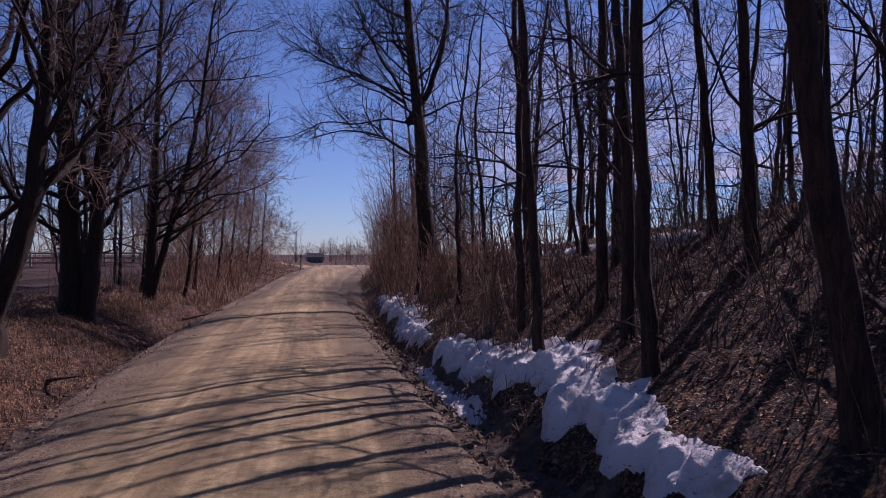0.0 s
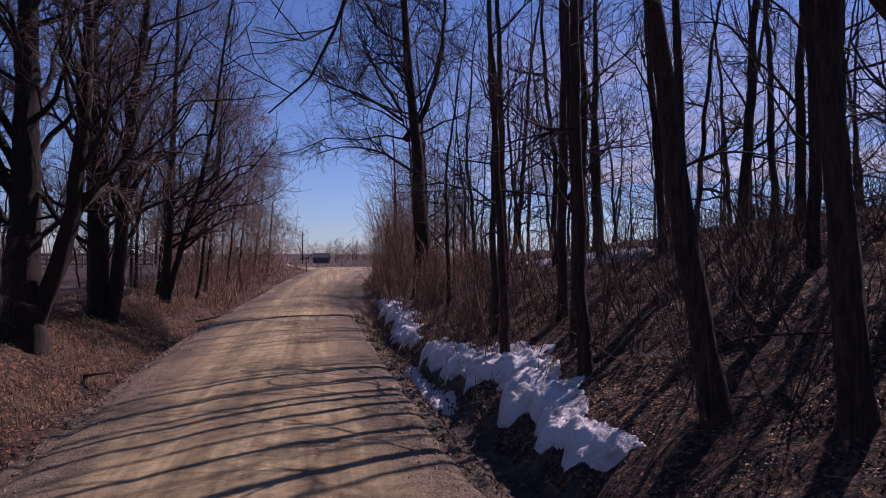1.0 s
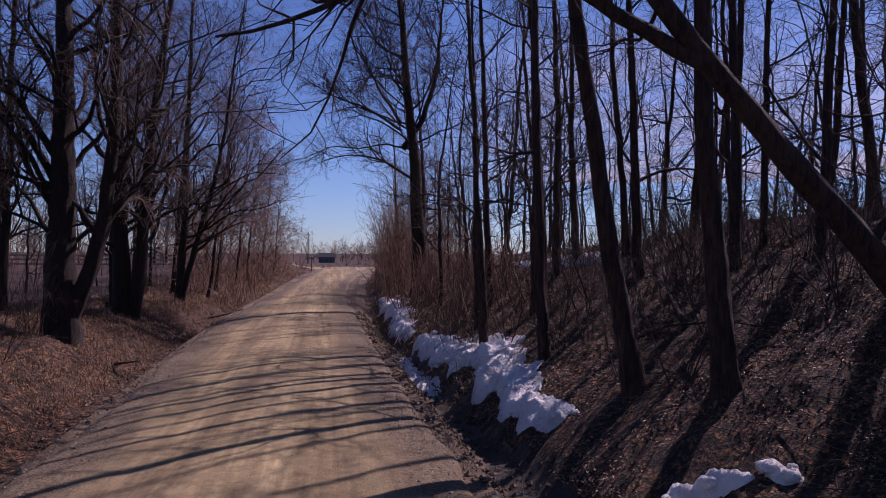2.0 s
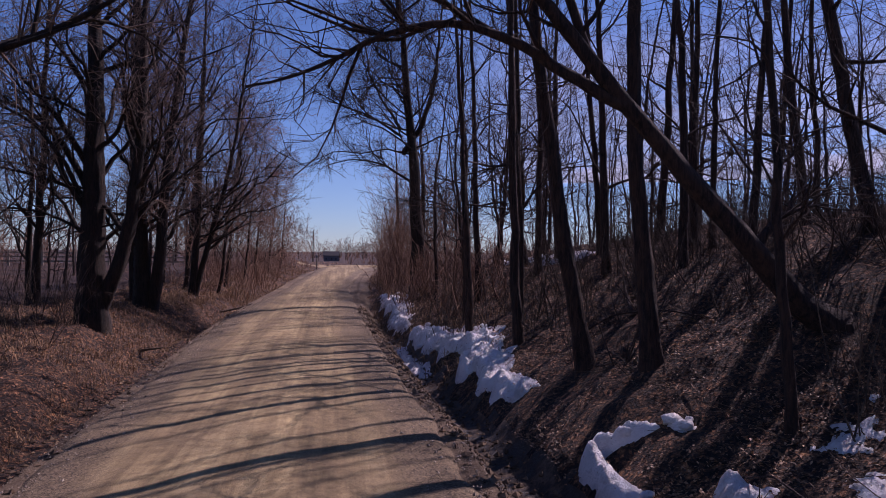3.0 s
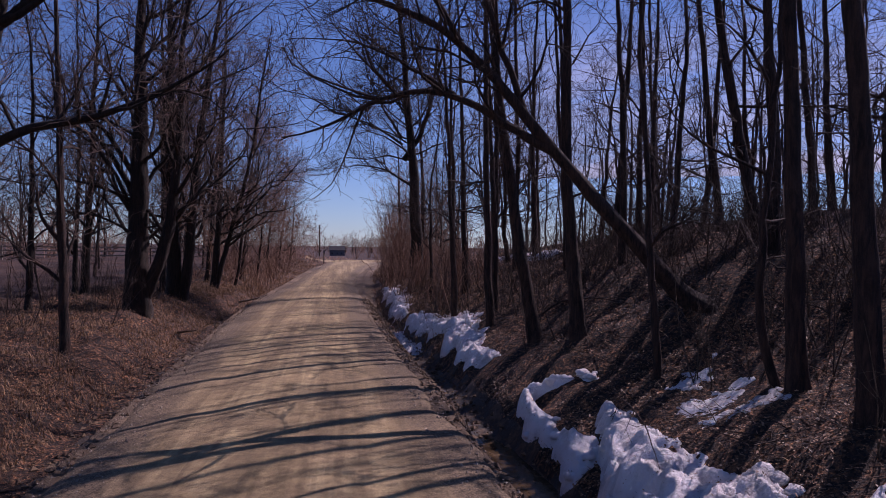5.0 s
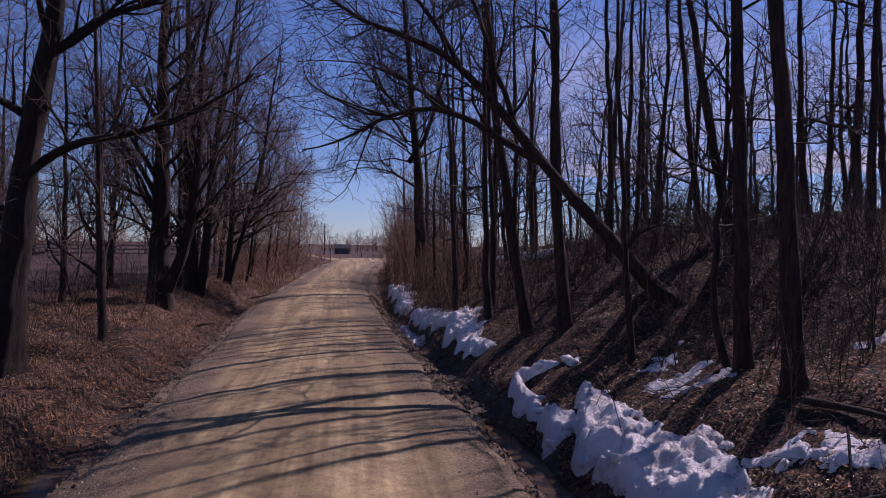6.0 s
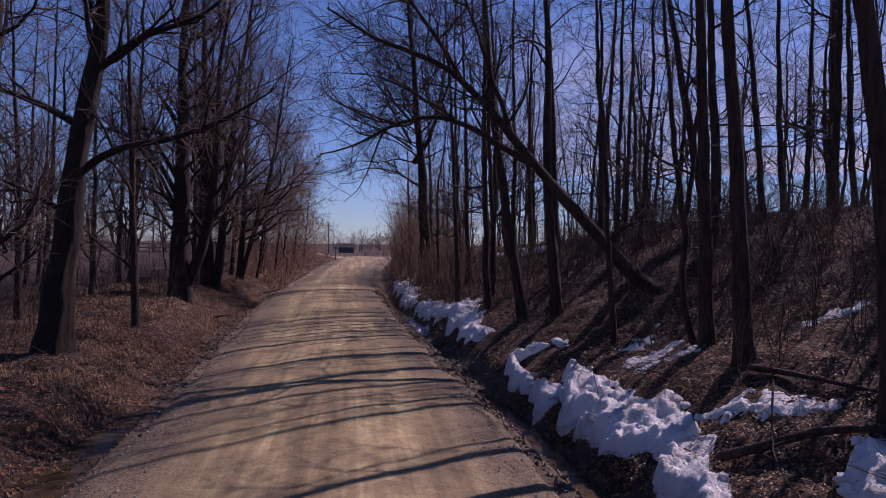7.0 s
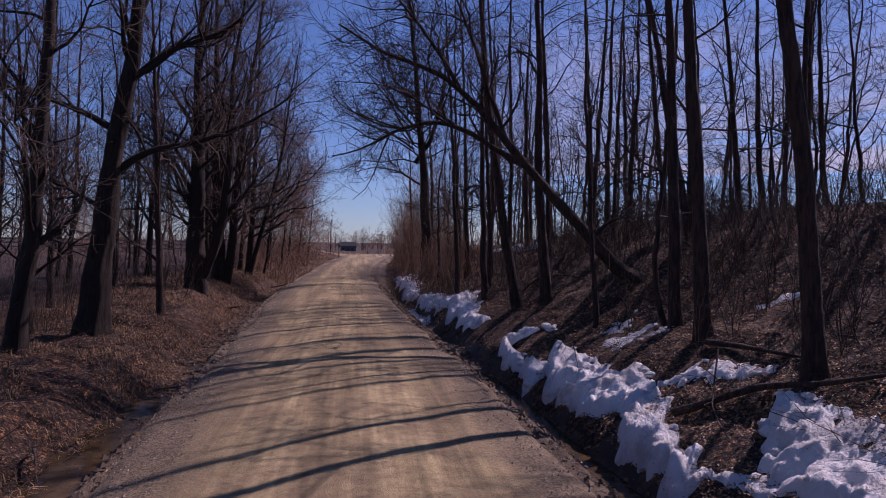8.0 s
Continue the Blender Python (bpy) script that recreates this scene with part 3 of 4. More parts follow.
bank_tree(28, 3.6, 34.5, .12, straight(9, -.3, 0, .1), 16, "bare tree with a fine brown crown near the crest", first=.12, limb_length=2.8, twig_density=3.4, twig_length=1.0, coarse=1.5, twig_mat=TWIG_RED)
# the tree that arches over the road
bank_tree(25, 5.95, 2.1, .15, rel(5.95, 2.1, (5.4, 2.1, 1.55), (4.9, 2.1, 2.1), (4.5, 2.1, 2.5), (3.98, 2.1, 3.02), (3.53, 2.1, 3.52), (3.04, 2.1, 4.05), (2.6, 2.1, 4.6), (2.1, 2.1, 5.1), (1.7, 2.1, 5.45), (1.1, 2.1, 5.7), (.3, 2.1, 5.95), (-.6, 2.2, 6.5)), 14,
          "bare tree arching low over the road", first=.5, limb_length=2.6, top=.12, wobble=.012, sides=22, twig_density=4.6, spread=50,
          big=[(rel(5.95, 2.1, (3.35, 2.1, 3.7), (2.72, 2.2, 4.08), (2.3, 2.3, 4.36), (1.85, 2.4, 4.56), (1.4, 2.4, 4.62), (.85, 2.4, 4.52), (.4, 2.4, 4.28), (-.2, 2.3, 3.9), (-.7, 2.3, 3.8)), .075),
               (rel(5.95, 2.1, (4.85, 2.1, 2.15), (5.05, 2.1, 2.5), (5.35, 2.1, 2.62), (5.8, 2.15, 2.7)), .06),
               (rel(5.95, 2.1, (2.9, 2.1, 4.2), (2.5, 2.2, 5.3), (2.1, 2.3, 6.6), (1.5, 2.4, 8.2)), .06),
               (rel(5.95, 2.1, (1.9, 2.1, 5.3), (1.3, 2.2, 6.3), (.5, 2.3, 7.2), (-.5, 2.4, 8)), .05),
               (rel(5.95, 2.1, (1.85, 2.4, 4.56), (1.0, 2.9, 5.2), (.2, 3.3, 5.6), (-.7, 3.5, 5.6)), .035)])
# trunks along the top of the bank
for sd, x, y, r, h, dx, dy in ((41, 7.3, 2.6, .12, 11, -.6, .2), (42, 8.1, 4.3, .12, 11, -1.9, .2), (43, 8.4, 6.2, .09, 11, -1.4, .0), (44, 6.9, 5.6, .08, 9, .3, 0), (45, 11.9, 7.4, .10, 11, -.3, 0),
                             (46, 13.0, 8.1, .09, 11, .3, .2), (47, 9.9, 2.5, .09, 11, -.2, 0), (48, 7.5, 8.6, .09, 11, .3, 0), (49, 5.9, 9.2, .10, 11, -.5, 0), (50, 7.6, 10.4, .11, 11, .5, 0),
                             (51, 12.4, 5.2, .09, 10, -.3, 0), (52, 9.3, -1.2, .09, 10, .2, 0), (53, 11.0, 9.6, .08, 10, -.5, .3), (54, 6.4, 14.2, .11, 11, .1, .3), (55, 9.6, 12.5, .09, 11, -.2, .3),
                             (56, 6.3, 6.6, .09, 11, -.5, .2), (57, 7.3, 7.5, .07, 10, .5, 0), (58, 6.6, 11.4, .09, 11, -.7, 0), (59, 9.0, 8.2, .08, 10, .6, .2), (60, 10.2, 5.6, .09, 11, -.9, 0)):
    bank_tree(sd, x, y, r, straight(h, dx, dy, (sd % 3 - 1) * .15), 7, "bare tree with dark trunk on top of the bank", first=.14, limb_length=2.4, twig_density=3.4)

# ---- the left row ----
def row_tree(seed, x, y, r, path, limbs, label="bare roadside tree with spreading dark limbs", **kw):
    kw.setdefault("first", 0.16)
    kw.setdefault("limb_length", 3.2)
    kw.setdefault("twig_density", 4.7)
    kw.setdefault("limb_lift", .1)
    kw.setdefault("twig_mat", TWIG_SUNLIT)
    kw.setdefault("spread", 46)
    return tagged(make_tree("tree", seed, (x, y), path, r, limbs, label, mat=kw.pop("mat", BARK_OLD), **kw), group=ROWL)


row_tree(31, -5.7, 13.4, .34, [(.02, 0, 1.8), (.06, 0, 3.6), (.08, 0, 5.4), (.02, .1, 8), (.2, .2, 13)], 26, "old many-stemmed bare tree with mossy bark", limb_length=3.8, flare=.7, twig_density=5.2, limb_r=1.05, limb_lift=.1, spread=46, sides=24,
         stems=[([(.1, 0, .35), (.66, -.1, 1.65), (.95, -.15, 2.8), (1.15, -.2, 4.9), (1.22, -.1, 8), (1.7, 0, 11.5)], .19, 18)],
         big=[([(-.1, 0, 3.3), (-.65, .1, 4.6), (-1.3, .2, 5.3), (-2.05, .2, 5.6), (-3.2, .2, 5.8)], .10), ([(-.1, 0, 4.0), (-.9, -.1, 5.2), (-1.7, -.2, 6.2), (-2.4, -.2, 7.0)], .09), ([(-.1, 0, 3.3), (-1.3, -.3, 3.8), (-2.6, -.4, 4.0), (-3.6, -.4, 3.8)], .055),
              ([(0, 0, 5.2), (-.8, -.2, 5.6), (-1.9, -.3, 5.8)], .05), ([(0, 0, 2.3), (-1.0, -.3, 2.9), (-2.2, -.4, 3.0), (-3.2, -.5, 2.6)], .045)])
row_tree(32, -5.75, 18.4, .27, straight(14, -.3, 0, -.1), 26, limb_length=4.0, lean=(.4, 0, .1), limb_r=1.0, sides=20, label="old double-stemmed bare roadside tree", twig_density=4.6, stems=[([(.25, -.05, .1), (.55, -.1, 2), (.7, -.1, 5), (1.8, 0, 13.5)], .20, 24)])
row_tree(33, -5.5, 24.7, .17, straight(13.5, .4, 0, 0), 18, limb_length=4.2, lean=(.7, 0, .1), stems=[([(.1, 0, .1), (.7, 0, 2.5), (1.5, 0, 6), (2.4, 0, 12)], .13, 22)])
row_tree(34, -5.45, 2.5, .29, rel(-5.45, 2.5, (-5.37, 2.5, 1.15), (-5.22, 2.5, 2.3), (-5.12, 2.5, 3.4), (-4.97, 2.5, 4.35), (-4.72, 2.5, 5.7), (-4.6, 2.5, 7), (-4.5, 2.6, 10.5)), 9, "stout bare roadside tree with long level limbs", flare=.8, first=.5, sides=32,
         big=[(rel(-5.45, 2.5, (-5.08, 2.5, 3.3), (-4.75, 2.5, 3.65), (-4.2, 2.5, 3.88), (-3.3, 2.5, 4.06), (-2.8, 2.5, 4.28), (-2.1, 2.5, 4.65), (-1.5, 2.5, 5.1)), .085),
              (rel(-5.45, 2.5, (-4.78, 2.5, 5.2), (-4.0, 2.5, 5.86), (-3.12, 2.5, 6.19), (-2.56, 2.5, 6.5), (-2.3, 2.5, 7.0)), .08),
              (rel(-5.45, 2.5, (-5.0, 2.5, 4.2), (-5.3, 2.5, 4.45), (-5.95, 2.5, 4.69), (-7.2, 2.6, 5.05)), .08),
              (rel(-5.45, 2.5, (-5.2, 2.5, 2.55), (-5.5, 2.5, 2.85), (-5.93, 2.5, 3.05), (-6.9, 2.6, 3.4)), .06)])
row_tree(35, -5.0, 6.0, .10, [(-.03, 0, 1.5), (-.1, 0, 3.6), (-.25, .1, 6.2), (-.4, .1, 9.5)], 14, "thin bare roadside tree with pale bark", mat=BARK, limb_length=2.2, sides=20)
row_tree(38, -5.85, 0, .16, rel(-5.85, 0, (-5.72, 0, 1.1), (-5.53, 0, 2.2), (-5.4, 0, 4.5), (-5.32, 0, 6), (-5.1, .1, 10.5)), 18, "leaning bare roadside tree with dark trunk", limb_length=2.6, sides=26)
row_tree(36, -6.4, 28, .14, straight(12.5, .8, 0, .1), 16, limb_length=4.2, lean=(.6, 0, .1))
row_tree(39, -6.9, 21.5, .14, straight(13.5, -.3, 0, .1), 18, limb_length=3.8)
row_tree(40, -8.0, 16, .13, straight(12, .3, 0, .1), 22)
for sd, x, y, h, dx in ((61, -5.4, 30.5, 12, 1.4), (62, -5.6, 34, 10.5, 1.0), (63, -5.2, 38, 9.5, .8), (64, -5.0, 42, 8.5, .8), (65, -4.6, 47, 7.5, .7), (68, -4.2, 52, 6.5, .5), (66, -8.5, 33, 11, 0), (67, -9.0, 41, 10, 0), (69, -7.4, 24.5, 12, .2)):
    row_tree(sd, x, y, .085, straight(h, dx, 0, 0), 17, "bushy bare roadside tree with fine reddish twigs", first=.12, limb_length=3.9 - .075 * (y - 30), twig_density=6.0, twig_mat=TWIG_RED, twig_length=1.05, sides=8, lean=(.25, 0, .2), limb_lift=.1, coarse=2.2, limb_r=.6)

for sd, x, y, h, dx in ((71, -8.2, 7.5, 9, -.3), (72, -9.6, 12.5, 10, .3), (73, -10.5, 9.5, 9, .2), (74, -7.6, 10.8, 8.5, -.2), (75, -11.4, 15.5, 10, .3), (76, -9.2, 18.5, 11, 0), (77, -12.8, 20, 10, .3), (78, -7.0, 3.4, 7.5, -.4)):
    row_tree(sd, x, y, .10, straight(h, dx, 0, .1), 15, "bare young tree with fine reddish twigs in the field edge", first=.14, limb_length=3.0, twig_density=4.4, twig_mat=TWIG_RED if sd % 2 else TWIG, sides=8, coarse=1.1, limb_r=.8)

# ---- thinner trees of the wood, from a few models ----
models = []
for k in range(8):
    rng = np.random.default_rng(100 + k)
    x, y = (8.8, 15.5, 17.5, 5.9, 6.9, 4.9, 13.5, 9.9)[k], (16.5, 9, 16, 19, 24, 21, 20, 28)[k]
    m = make_tree("tree", 200 + k, (x, y), straight(7.5 + k * .4, rng.uniform(-1.3, 1.3), rng.uniform(-.5, .5), rng.uniform(-.5, .5)), .035 + .009 * k, 9,
                  "thin bare woodland tree with dark stem", first=.16, limb_length=2.0, twig_density=2.2, sub=3, sides=7, wobble=.022, spread=62)
    models.append(tagged(m, group=WOOD))
rng = np.random.default_rng(5)
placed = [(o.location.x, o.location.y) for o in scene.objects if o.name.startswith("tree")]


def plant(k, x, y, lo, hi):
    copy_thing(models[k % len(models)], pose(x, y, float(ground_z(x, y)) - .05, rng.uniform(-3, 3), rng.uniform(-3, 3), rng.uniform(0, 360)) @ Matrix.Scale(rng.uniform(lo, hi), 4))


n = 0
while n < 84:
    x, y = rng.uniform(3.4, 22), rng.uniform(-1, 44)
    if x < float(road_x(y)) + 4.0 + 3.6 * (y < 9) or any((x - a) ** 2 + (y - b) ** 2 < 0.7 for a, b in placed) or (y < 11 and rng.random() < .55):
        continue
    placed.append((x, y))
    plant(n, x, y, .75, 1.2)
    n += 1
n = 0
while n < 18:
    x, y = rng.uniform(-16, -6.5), rng.uniform(12, 50)
    if any((x - a) ** 2 + (y - b) ** 2 < 1.5 for a, b in placed):
        continue
    placed.append((x, y))
    plant(n, x, y, .7, 1.1)
    n += 1

n = 0
while n < 9:
    x, y = rng.uniform(11, 20), rng.uniform(1, 15)
    if any((x - a) ** 2 + (y - b) ** 2 < 1.2 for a, b in placed):
        continue
    placed.append((x, y))
    plant(n + 3, x, y, 1.1, 1.4)
    n += 1

# ---- the far trees, of a coarser make ----
far = []
for k in range(4):
    rng = np.random.default_rng(150 + k)
    m = make_tree("tree", 250 + k, (-20 - 9 * k, 70 + 3 * k), straight(7 + k * .6, rng.uniform(-.5, .5), 0, .1), .11, 12, "distant bare tree with a fine grey crown", first=.15, limb_length=2.6,
                  twig_density=1.6, twig_length=1.3, sub=1, sides=5, levels=0, twig_mat=TWIG_RED if k % 2 else TWIG, coarse=4.5)
    far.append(tagged(m, group="distant trees"))
for k in range(70):
    if k < 46:
        x, y = rng.uniform(-85, -9), rng.uniform(58, 100)
    else:
        x, y = rng.uniform(-22, 60), rng.uniform(225, 300)
    s = rng.uniform(.9, 1.5) if k < 46 else rng.uniform(.8, 1.15)
    copy_thing(far[k % 4], pose(x, y, float(ground_z(x, y)) - .1, 0, 0, rng.uniform(0, 360)) @ Matrix.Scale(s, 4))

# ---- snow ----
SNOW_TOP = []                      # where snow lies, for the litter on it


def snow_patch(name, spine, thick, seed, label, cell=0.028, rough=1.0):
    """Snow lying on the ground along a spine of (x, y, half width)."""
    sp = np.array(spine, float)
    x0, y0 = sp[:, 0].min() - sp[:, 2].max() - .2, sp[:, 1].min() - sp[:, 2].max() - .2
    x1, y1 = sp[:, 0].max() + sp[:, 2].max() + .2, sp[:, 1].max() + sp[:, 2].max() + .2
    xs, ys = np.arange(x0, x1, cell), np.arange(y0, y1, cell)
    gxx, gyy = np.meshgrid(xs, ys, indexing="ij")
    m, up = np.full(gxx.shape, -9.0), np.zeros(gxx.shape)
    for (ax, ay, aw), (bx, by, bw) in zip(sp[:-1], sp[1:]):
        l2 = (bx - ax) ** 2 + (by - ay) ** 2
        s = np.clip(((gxx - ax) * (bx - ax) + (gyy - ay) * (by - ay)) / l2, 0, 1)
        d = np.hypot(gxx - ax - s * (bx - ax), gyy - ay - s * (by - ay))
        w = aw + (bw - aw) * s
        up = np.where(w - d > m, gxx - ax - s * (bx - ax), up)
        m = np.maximum(m, w - d)
    m = m + rough * (0.15 * fbm(gxx, gyy, 1.5, 3, seed) + 0.16 * fbm(gxx, gyy, 3.8, 4 if thick < .12 else 2, seed + 1))
    if thick < .07:
        m = m + 0.13 * rough * fbm(gxx, gyy, 9.0, 4, seed + 6)
    lump = 0.8 + 0.6 * fbm(gxx, gyy, 1.9, 3, seed + 2)
    h = thick * np.clip(m / (0.15 + 0.25 * smooth(-.05, .15, up)), 0, 1) ** 0.55 * lump
    h = h + np.clip(m / 0.05, 0, 1) * (0.09 * fbm(gxx, gyy, 3.6, 3, seed + 3) + 0.085 * fbm(gxx, gyy, 9, 4, seed + 4) - 0.05 * np.abs(fbm(gxx, gyy, 6.5, 3, seed + 5))) * min(1, thick / .12)
    h = h - (0.38 if thick > .1 else 0.15) * up * np.clip(m / 0.2, 0, 1)      # the top lies flatter than the slope
    z = ground_z(gxx, gyy, True) + np.where(m > 0, np.maximum(h, 0.01), -0.05)
    v = np.stack([gxx, gyy, z], -1).reshape(-1, 3)
    SNOW_TOP.append(v[m.ravel() > .02])
    f = grid_faces(len(xs), len(ys))
    keep = (m.ravel()[f] > -0.03).any(axis=1) & (m.ravel()[f].max(axis=1) > 0)
    f = f[keep]
    used = np.unique(f)
    back = np.zeros(len(v), int)
    back[used] = np.arange(len(used))
    if name == "snow_patch":
        return tagged(part_from(name, v[used], back[f], SNOW), label, "snow")
    root = new(name)
    root.location = (float(sp[0, 0]), float(sp[0, 1]), float(ground_z(sp[0, 0], sp[0, 1])))
    base = np.array(root.location)
    part_from("body", v[used] - base, back[f], SNOW, root)
    r = np.random.default_rng(seed + 40)
    rim = v[(m.ravel() > .0) & (m.ravel() < .07)]
    for k in range(9):
        at = rim[r.integers(0, len(rim))]
        lv, lf = tube([(0, 0, -1), (0, 0, -.75), (0, 0, -.3), (0, 0, .25), (0, 0, .7), (0, 0, .97)], [.25, .7, .98, 1.0, .72, .15], 9)
        n3 = 1 + .3 * vnoise(lv[:, 0] * 1.7 + k, lv[:, 1] * 1.7 + 3 * lv[:, 2], seed + k)
        size = r.uniform(.035, .085)
        part_from("snow_lump", lv * n3[:, None] * (size * r.uniform(.9, 1.5), size, size * .8) + (at - base) + (0, 0, size * .25), lf, SNOW, root)
    return tagged(root, label, "snow")


snow_patch("snow_bank", [(2.6, 30, .2), (2.65, 26, .34), (2.62, 22.5, .36), (2.45, 19, .3), (2.4, 16.3, .26)], .11, 1, "grey melting snow bank at the foot of the slope", rough=2.3)
snow_patch("snow_bank", [(2.35, 14, .15), (2.62, 12.2, .32), (2.93, 10.4, .43), (3.2, 9.2, .52), (2.95, 8.1, .36), (2.97, 7.2, .42), (2.82, 6.2, .28), (3.05, 5.2, .13)], .19, 2, "lumpy old snow bank beside the ditch", rough=1.5)
snow_patch("snow_patch", [(1.98, 14.3, .1), (1.95, 12.2, .16), (2.05, 10.4, .2), (2.1, 9.6, .12)], .08, 3, "thin melting snow patch on the road shoulder", rough=.6)
snow_patch("snow_bank", [(3.95, 1.85, .06), (3.4, 2.1, .13), (3.0, 2.15, .16), (2.95, 1.3, .14), (3.0, .4, .17), (3.08, -.4, .24)], .27, 4, "crescent-shaped snow bank above the ditch")
snow_patch("snow_bank", [(3.72, .5, .16), (3.6, -.2, .34), (3.42, -1.2, .46), (3.4, -2.2, .44), (3.45, -3.1, .36)], .24, 14, "thick lumpy snow bank beside the ditch", rough=1.3)
snow_patch("snow_bank", [(3.95, -2.5, .18), (3.6, -3.3, .3), (3.35, -4.2, .3), (3.22, -5.1, .27), (3.15, -5.9, .14)], .24, 15, "narrow lumpy snow bank beside the ditch", rough=1.4)
snow_patch("snow_patch", [(4.1, -3.4, .1), (4.45, -3.9, .22), (4.75, -4.3, .14), (4.95, -4.6, .05)], .06, 12, "thin snow remnant among fallen leaves", rough=1.5)
snow_patch("snow_patch", [(3.3, -5.95, .12), (3.5, -6.6, .14), (3.85, -7.0, .22)], .14, 17, "narrow ridge of old snow above the ditch")
snow_patch("snow_bank", [(4.45, -5.6, .18), (4.2, -6.3, .38), (4.0, -7.2, .48), (3.9, -8.3, .5)], .13, 5, "smooth old snow patch on the slope")
snow_patch("snow_patch", [(4.3, -.5, .1), (4.65, -.3, .2), (5.0, -.1, .17), (5.35, .15, .06)], .04, 6, "thin broken snow remnant among fallen leaves", rough=1.9)
snow_patch("snow_patch", [(4.75, .5, .04), (5.0, .6, .1), (5.3, .75, .05)], .035, 19, "thin broken snow remnant among fallen leaves", rough=1.9)
snow_patch("snow_patch", [(4.35, -1.0, .05), (4.7, -1.1, .09), (5.1, -1.0, .04)], .035, 18, "thin broken snow remnant among fallen leaves", rough=1.9)
snow_patch("snow_patch", [(6.4, -1.9, .05), (6.65, -2.1, .09), (6.9, -2.3, .04)], .035, 16, "thin snow remnant high on the leafy bank")
snow_patch("snow_patch", [(2.6, -.6, .05), (2.58, -1.3, .1), (2.66, -1.9, .08)], .1, 7, "small snow remnant in the ditch", rough=.5)
snow_patch("snow_patch", [(6.2, 19.5, .2), (6.25, 17, .22), (6.25, 14.8, .3), (6.65, 13.6, .4), (6.45, 12.0, .3)], .11, 8, "snow strip along the top of the bank")

# ---- ditch water ----
def water(name, x0, x1, y0, y1, z, label):
    xs, ys = np.linspace(x0, x1, 4), np.linspace(y0, y1, 20)
    v, f = sheet(xs, ys, lambda a, b: z + 0 * a)
    tagged(part_from(name, v, f, WATER), label, "water", kind="structure")


water("water_right", 1.8, 3.1, -14, 3.5, -.63, "shallow dark meltwater in the roadside ditch")
water("water_left", -4.2, -2.5, -14, -.8, -.50, "shallow brown meltwater in the roadside ditch")

# ---- undergrowth ----
def make_brush(seed, height, stems, label, mat, spread=0.25, density=2.0, length=0.5, coarse=1.0):
    """A clump of thin bare stems with side twigs."""
    rng = np.random.default_rng(seed)
    root = new("shrub")
    root.empty_display_size = 0.1
    twigs = Bundle(coarse)
    for _ in range(stems):
        way = np.array([rng.normal(0, spread), rng.normal(0, spread), 1.0])
        h = height * rng.uniform(.6, 1.1)
        stem = Bundle()
        p = bent_path(rng, (rng.normal(0, .08), rng.normal(0, .08), -.08), way, h, 7, .09, .02)
        r = np.linspace(.007 + .005 * rng.random(), .003, 8)
        stem.add(p, r, 4)
        part_from("stem", *stem.data(), mat, root)
        sprays(rng, twigs, p[1:], r[1:], length, 1, density, .02, 40)
    tagged(part_from("spray", *twigs.data(), mat, root), kind="stuff")
    return tagged(root, label, "shrub")


BRUSH = "undergrowth on the banks"
brush = [make_brush(300 + k, 1.0 + .35 * k, 2 + k % 3, "thin bare sapling clump on the leafy bank", TWIG if k % 2 else BARK_TAN) for k in range(6)]
rng = np.random.default_rng(8)


def strew(models, spots, lo, hi):
    for k, (x, y) in enumerate(spots):
        m = pose(x, y, float(ground_z(x, y)) - .02, 0, 0, rng.uniform(0, 360)) @ Matrix.Scale(rng.uniform(lo, hi), 4)
        if k < len(models):
            models[k].matrix_basis = m
            tagged(models[k], group=BRUSH)
        else:
            copy_thing(models[k % len(models)], m)


def right_spots(n, y0, y1, d0, d1):
    ys = rng.uniform(y0, y1, n)
    return [(float(road_x(y)) + HALF + rng.uniform(d0, d1), y) for y in ys]


def left_spots(n, y0, y1, d0, d1):
    ys = rng.uniform(y0, y1, n)
    return [(float(road_x(y)) - HALF - rng.uniform(d0, d1), y) for y in ys]


strew(brush, right_spots(14, -5, 3, 2.6, 6.5) + right_spots(45, 3, 12, 1.9, 6.0) + right_spots(50, 8, 18, 1.2, 6) + right_spots(70, -5, 14, 5.0, 10) + right_spots(30, -5, 11, 3.8, 9) + right_spots(44, -5, 4.5, 3.0, 6) + left_spots(60, -4, 20, 2.0, 7) + left_spots(70, -6, 16, 2.4, 5.5), .6, 1.2)


def brush_shape(seed, height, stems, spread, density, length, coarse):
    r = np.random.default_rng(seed)
    b = Bundle(coarse)
    for _ in range(stems):
        p = bent_path(r, (r.normal(0, .12), r.normal(0, .12), -.08), (r.normal(0, spread), r.normal(0, spread), 1.0), height * r.uniform(.6, 1.1), 6, .09, .02)
        rad = np.linspace(.014 * coarse ** .5, .004 * coarse, 7)
        b.add(p, rad, 3)
        sprays(r, b, p[1:], rad[1:], length, 1, density, .02, 40)
    return b.data()


